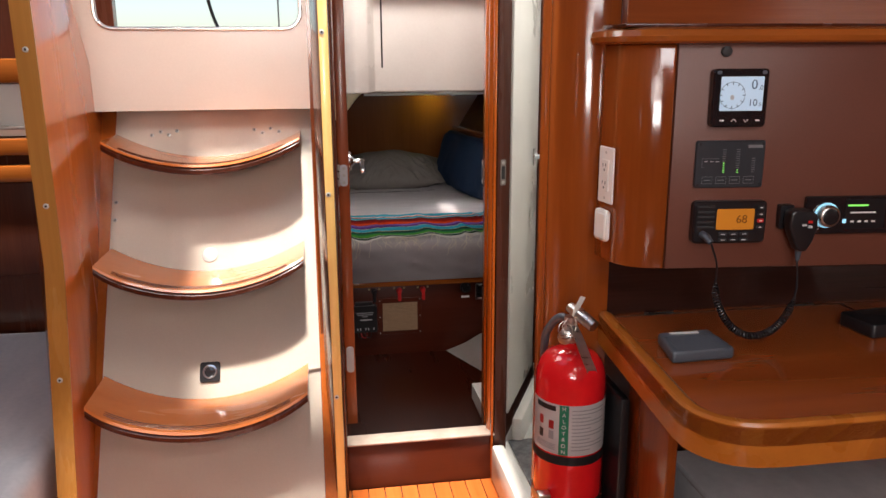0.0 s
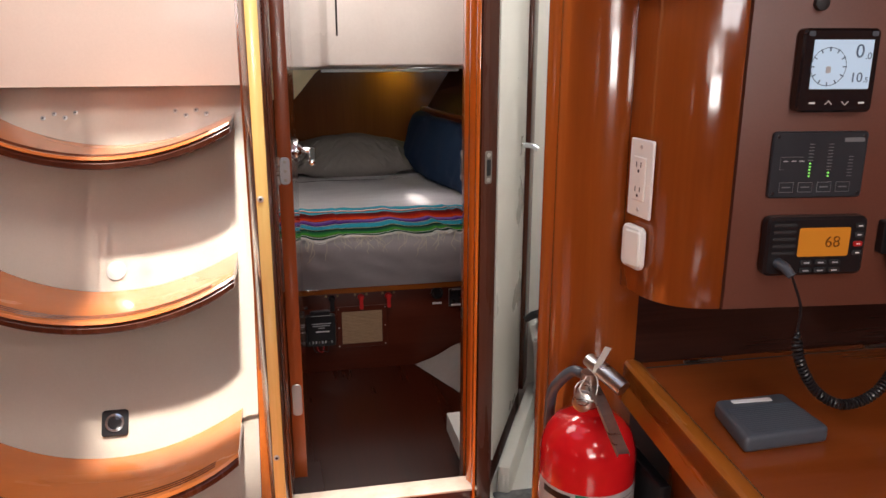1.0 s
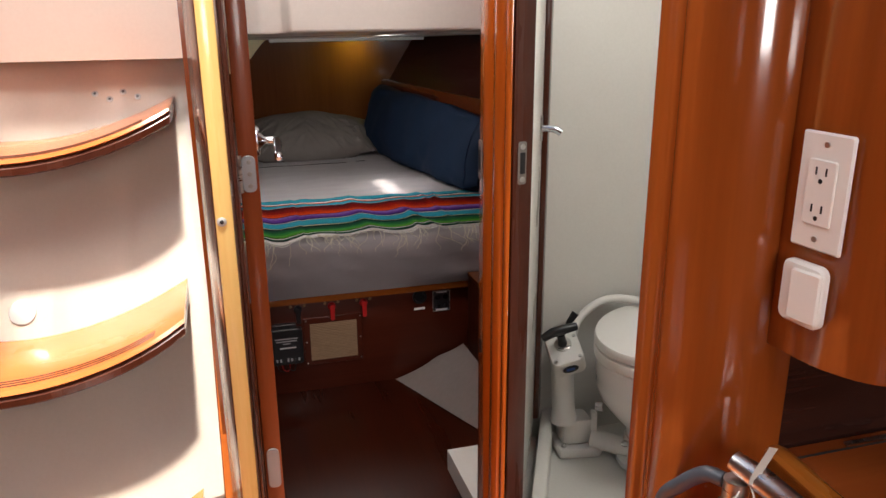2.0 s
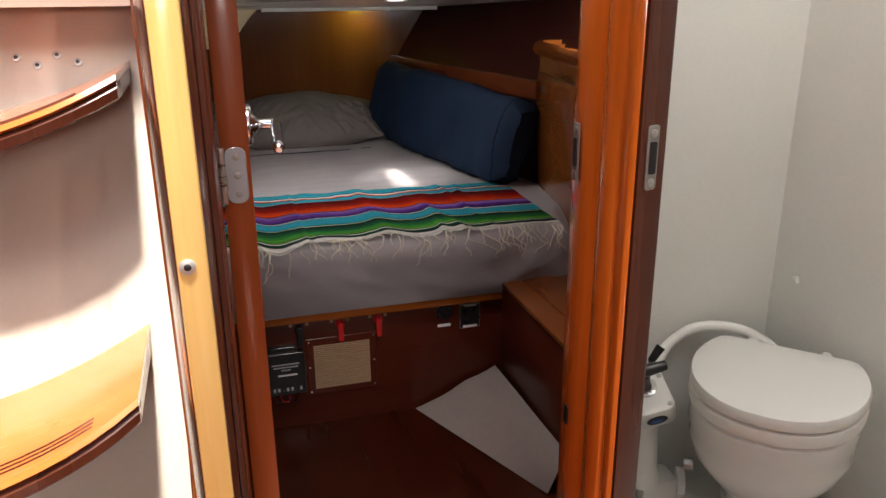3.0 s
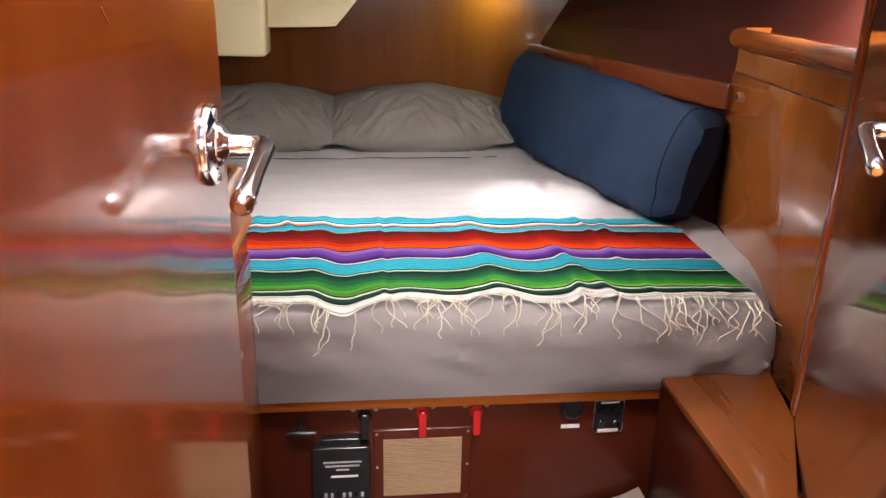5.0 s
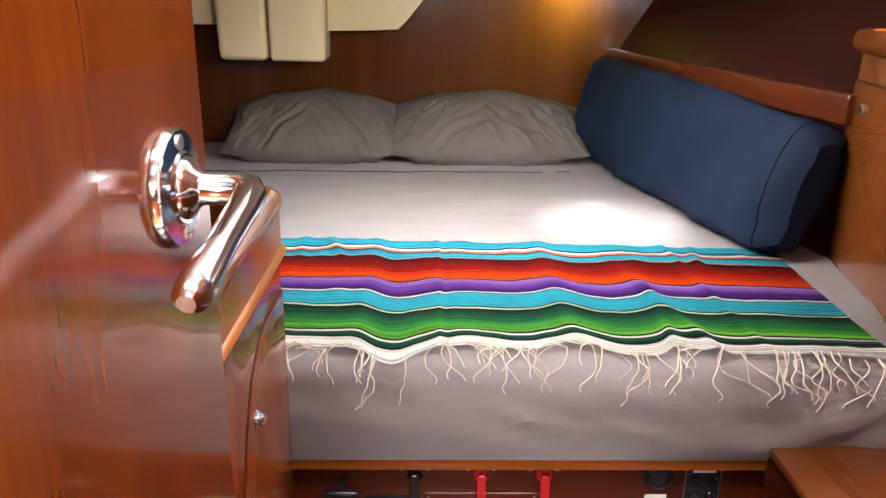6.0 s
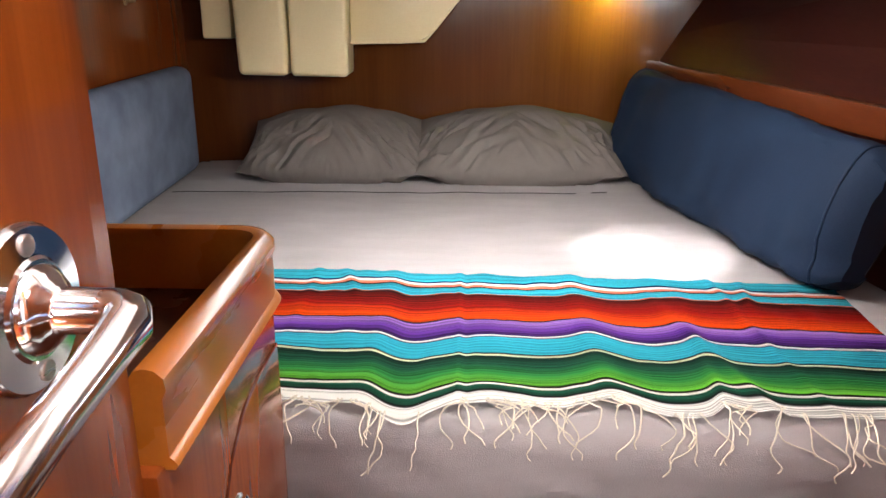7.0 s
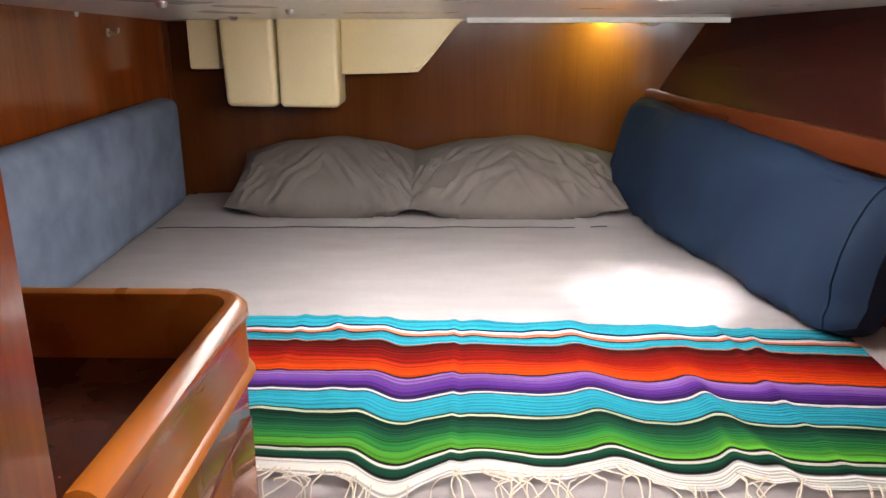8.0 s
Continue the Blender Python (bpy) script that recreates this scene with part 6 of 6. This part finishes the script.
plate(gm, 0.062, 0.010, 0.0006, 0.002, WHITEPRINT, "logo_bar", gb, "pale print", 0, dx=0.000, dy=0.054, z=0.0262)
db = thing("dark_case", 1.17, 1.43, TZ, "small dark slate case on the chart table", "case")
part("case", prism(rounded_rect(0.15, 0.10, 0.012), 0.0005, 0.03, None, pose(1.215, 1.435, TZ, 0, 0, 6)), BLACK, db, bevel=0.004)

# fire extinguisher in its bracket
EX, EY = 0.556, 1.565
ex = thing("fire_extinguisher", EX, EY, 0.27, "red fire extinguisher with a paper label in a wall bracket", "fire extinguisher")
part("cylinder", lathe([(0.066, 0.27), (0.076, 0.276), (0.0785, 0.29), (0.0785, 0.640), (0.076, 0.662), (0.068, 0.684), (0.054, 0.700), (0.034, 0.710), (0.022, 0.714), (0.020, 0.728)], 48, Matrix.Translation((EX, EY, 0))), RED, ex)


def wrap(a0, a1, z0, z1, r, n=24):
    """A strip round the cylinder, by angles from straight towards the saloon."""
    bm = bmesh.new()
    prev = None
    for k in range(n + 1):
        a = radians(-90 + a0 + (a1 - a0) * k / n)
        cur = [bm.verts.new((EX + r * math.cos(a), EY + r * math.sin(a), z)) for z in (z0, z1)]
        if prev:
            bm.faces.new((prev[0], cur[0], cur[1], prev[1]))
        prev = cur
    bmesh.ops.solidify(bm, geom=bm.faces[:], thickness=-0.0006)
    return bm


lb = part("label", wrap(-95, 95, 0.486, 0.605, 0.0790), LABELWHITE, ex, "white paper label")
part("green_band", wrap(-34, -19, 0.4865, 0.6045, 0.0797, 6), GREENPRINT, lb)
for k, chh in enumerate("HALOTRON"):
    a = radians(-90 - 26.5)
    m = facing((EX + 0.0806 * math.cos(a), EY + 0.0806 * math.sin(a), 0.597 - 0.0146 * k), (math.cos(a), math.sin(a), 0))
    writing("letter", chh, m, 0.0125, WHITEPRINT, lb)
for k in range(12):
    part("print_line", wrap(-14, 18 + 28 * (k % 3 != 2), 0.592 - 0.0085 * k, 0.5945 - 0.0085 * k, 0.0795, 10), GREYLINE, lb)
for k in range(7):
    part("print_line", wrap(58, 84, 0.590 - 0.015 * k, 0.597 - 0.015 * k, 0.0795, 6), BLACK if k % 2 else GREYLINE, lb)
part("print_block", wrap(-80, -40, 0.588, 0.600, 0.0795, 8), BLACK, lb)
for a0, z, mat in ((-72, 0.560, REDPLASTIC), (-52, 0.555, REDPLASTIC), (-72, 0.528, BLACK), (-52, 0.530, GREYLINE)):
    part("pictogram", wrap(a0, a0 + 9, z - 0.010, z + 0.010, 0.0795, 4), mat, lb)
for k in range(4):
    part("print_line", wrap(-78, -40, 0.496 + 0.004 * k, 0.4978 + 0.004 * k, 0.0795, 8), GREYLINE, lb)
part("strap", wrap(-178, 178, 0.462, 0.483, 0.0800, 48), RUBBER, ex, "black rubber strap")
vb = part("valve", lathe([(0.016, 0.726), (0.019, 0.732), (0.019, 0.752), (0.014, 0.758), (0.014, 0.785)], 20, Matrix.Translation((EX - 0.006, EY - 0.005, 0))), STEEL, ex, "steel valve")
bm = tube([(EX - 0.006, EY + 0.004, 0.803), (EX + 0.006, EY - 0.026, 0.796), (EX + 0.026, EY - 0.064, 0.780)], [0.011, 0.014, 0.013], 10)
part("carry_handle", bm, STEEL, vb, "bent steel carry handle")
bm = bmesh.new()
pts = smooth_path([(EX - 0.004, EY - 0.020, 0.768), (EX - 0.002, EY - 0.055, 0.752), (EX + 0.000, EY - 0.095, 0.728), (EX + 0.004, EY - 0.125, 0.706)], 4)
prev = None
for p in pts:
    cur = [bm.verts.new(p + Vector((dx, 0, dz))) for dx, dz in ((-0.010, -0.006), (-0.009, 0.0), (0.009, 0.0), (0.010, -0.006))]
    if prev:
        for k in range(3):
            bm.faces.new((prev[k], prev[k + 1], cur[k + 1], cur[k]))
    prev = cur
bmesh.ops.solidify(bm, geom=bm.faces[:], thickness=0.0018)
part("squeeze_lever", bm, STEEL, vb, "steel squeeze lever")
gau = part("pressure_gauge", lathe([(0.016, 0), (0.016, 0.010), (0.013, 0.012)], 20, facing((EX - 0.022, EY - 0.022, 0.745), (-0.5, -0.85, 0.1))), STEEL, vb)
rg = Matrix.Translation((EX - 0.028, EY - 0.036, 0.765)) @ pose(0, 0, 0, 74, 0, 24)
part("pull_ring", tube([rg @ Vector((0.019 * math.cos(a), 0.019 * math.sin(a), 0)) for a in [2 * math.pi * k / 24 for k in range(25)]], 0.0014, 6), STEEL, vb, "wire pull ring")
part("seal_loop", tube(smooth_path([(EX - 0.022, EY - 0.03, 0.79), (EX - 0.034, EY - 0.035, 0.77), (EX - 0.014, EY - 0.04, 0.752), (EX - 0.002, EY - 0.03, 0.775), (EX - 0.008, EY - 0.02, 0.80)]), 0.0011, 6), SOCKET, vb)
bm = bmesh.new()
a, b, dxy = Vector((EX - 0.010, EY - 0.030, 0.795)), Vector((EX + 0.010, EY - 0.034, 0.838)), Vector((0.0055, 0, -0.002))
q = [bm.verts.new(p) for p in (a - dxy * 0.5, a + dxy * 0.5, a.lerp(b, 0.3) + dxy, b + dxy, b - dxy, a.lerp(b, 0.3) - dxy)]
bm.faces.new(q)
bmesh.ops.solidify(bm, geom=bm.faces[:], thickness=0.001)
part("seal_tag", bm, SOCKET, vb, "white seal tag")
part("hose", tube(smooth_path([(EX - 0.010, EY + 0.010, 0.775), (EX - 0.020, EY + 0.03, 0.772), (EX - 0.032, EY + 0.055, 0.745), (EX - 0.036, EY + 0.085, 0.70), (EX - 0.034, EY + 0.098, 0.60)]), 0.009, 12), GREYBLUE, vb, "grey discharge hose")
br = thing("extinguisher_bracket", 0.65, 1.55, 0.28, "black bracket board with steel clasp for the extinguisher", "bracket")
part("board", box(0.640, 0.660, 1.47, 1.625, FLOOR, 0.62), BLACK, br, bevel=0.003)
part("clasp", wrap(-150, 150, 0.352, 0.372, 0.0815, 40), STEEL, br, "steel clasp band")
part("buckle", box(EX - 0.088, EX - 0.060, EY - 0.075, EY - 0.050, 0.340, 0.395), STEEL, br, bevel=0.004)
part("foot", lathe([(0.082, 0.255), (0.082, 0.268), (0.0, 0.2685)], 32, Matrix.Translation((EX, EY, 0))), BLACK, br)
part("stand", box(EX - 0.05, 0.66, EY - 0.04, EY + 0.04, FLOOR, 0.2545), BLACK, br, bevel=0.003)

wb = thing("storage_box", 1.1, 1.4, FLOOR, "white marbled storage box under the chart table", "box")
part("body", box(0.83, 1.45, 1.20, 1.60, FLOOR, 0.385), STONE, wb, bevel=0.012)
part("lid", box(0.822, 1.458, 1.192, 1.605, 0.387, 0.412), STONE, wb, bevel=0.010)

structure("wall_nav_upper", box(0.662, 1.88, 1.60, 1.630, 1.402, ROOF - 0.002), MAHOGANY_X, "mahogany panel above the instrument cupboard", "wall", smooth=False)
structure("trim_nav_shelf", box(0.62, 1.8, 1.50, 1.63, 1.3925, 1.40), DARKWOOD, "dark shelf above the instrument cupboard", "shelf", 0.002)

# ---- sole planks near the cabin door ----
fl = bpy.data.objects["floor"]
me = None
for k in range(12):
    x0 = -0.002 + 0.051 * k
    if me is None:
        ob = part("plank", box(-0.0243, 0.0243, 0, 0.9, FLOOR - 0.011, FLOOR), WARMSOLE, None, smooth=False, bevel=0.0008, segs=1)
        me = ob.data
    else:
        ob = new("plank", me)
    ob.location = (x0, 1.285, 0)
    ob.parent = fl
for x0, x1, y0, y1 in ((-2.2, -0.03, -2.6, 2.19), (0.59, 1.9, -2.6, 2.19), (-0.03, 0.59, -2.6, 1.283)):
    ob = part("sole_board", box(x0, x1, y0, y1, FLOOR - 0.011, FLOOR), WARMSOLE, fl, smooth=False)
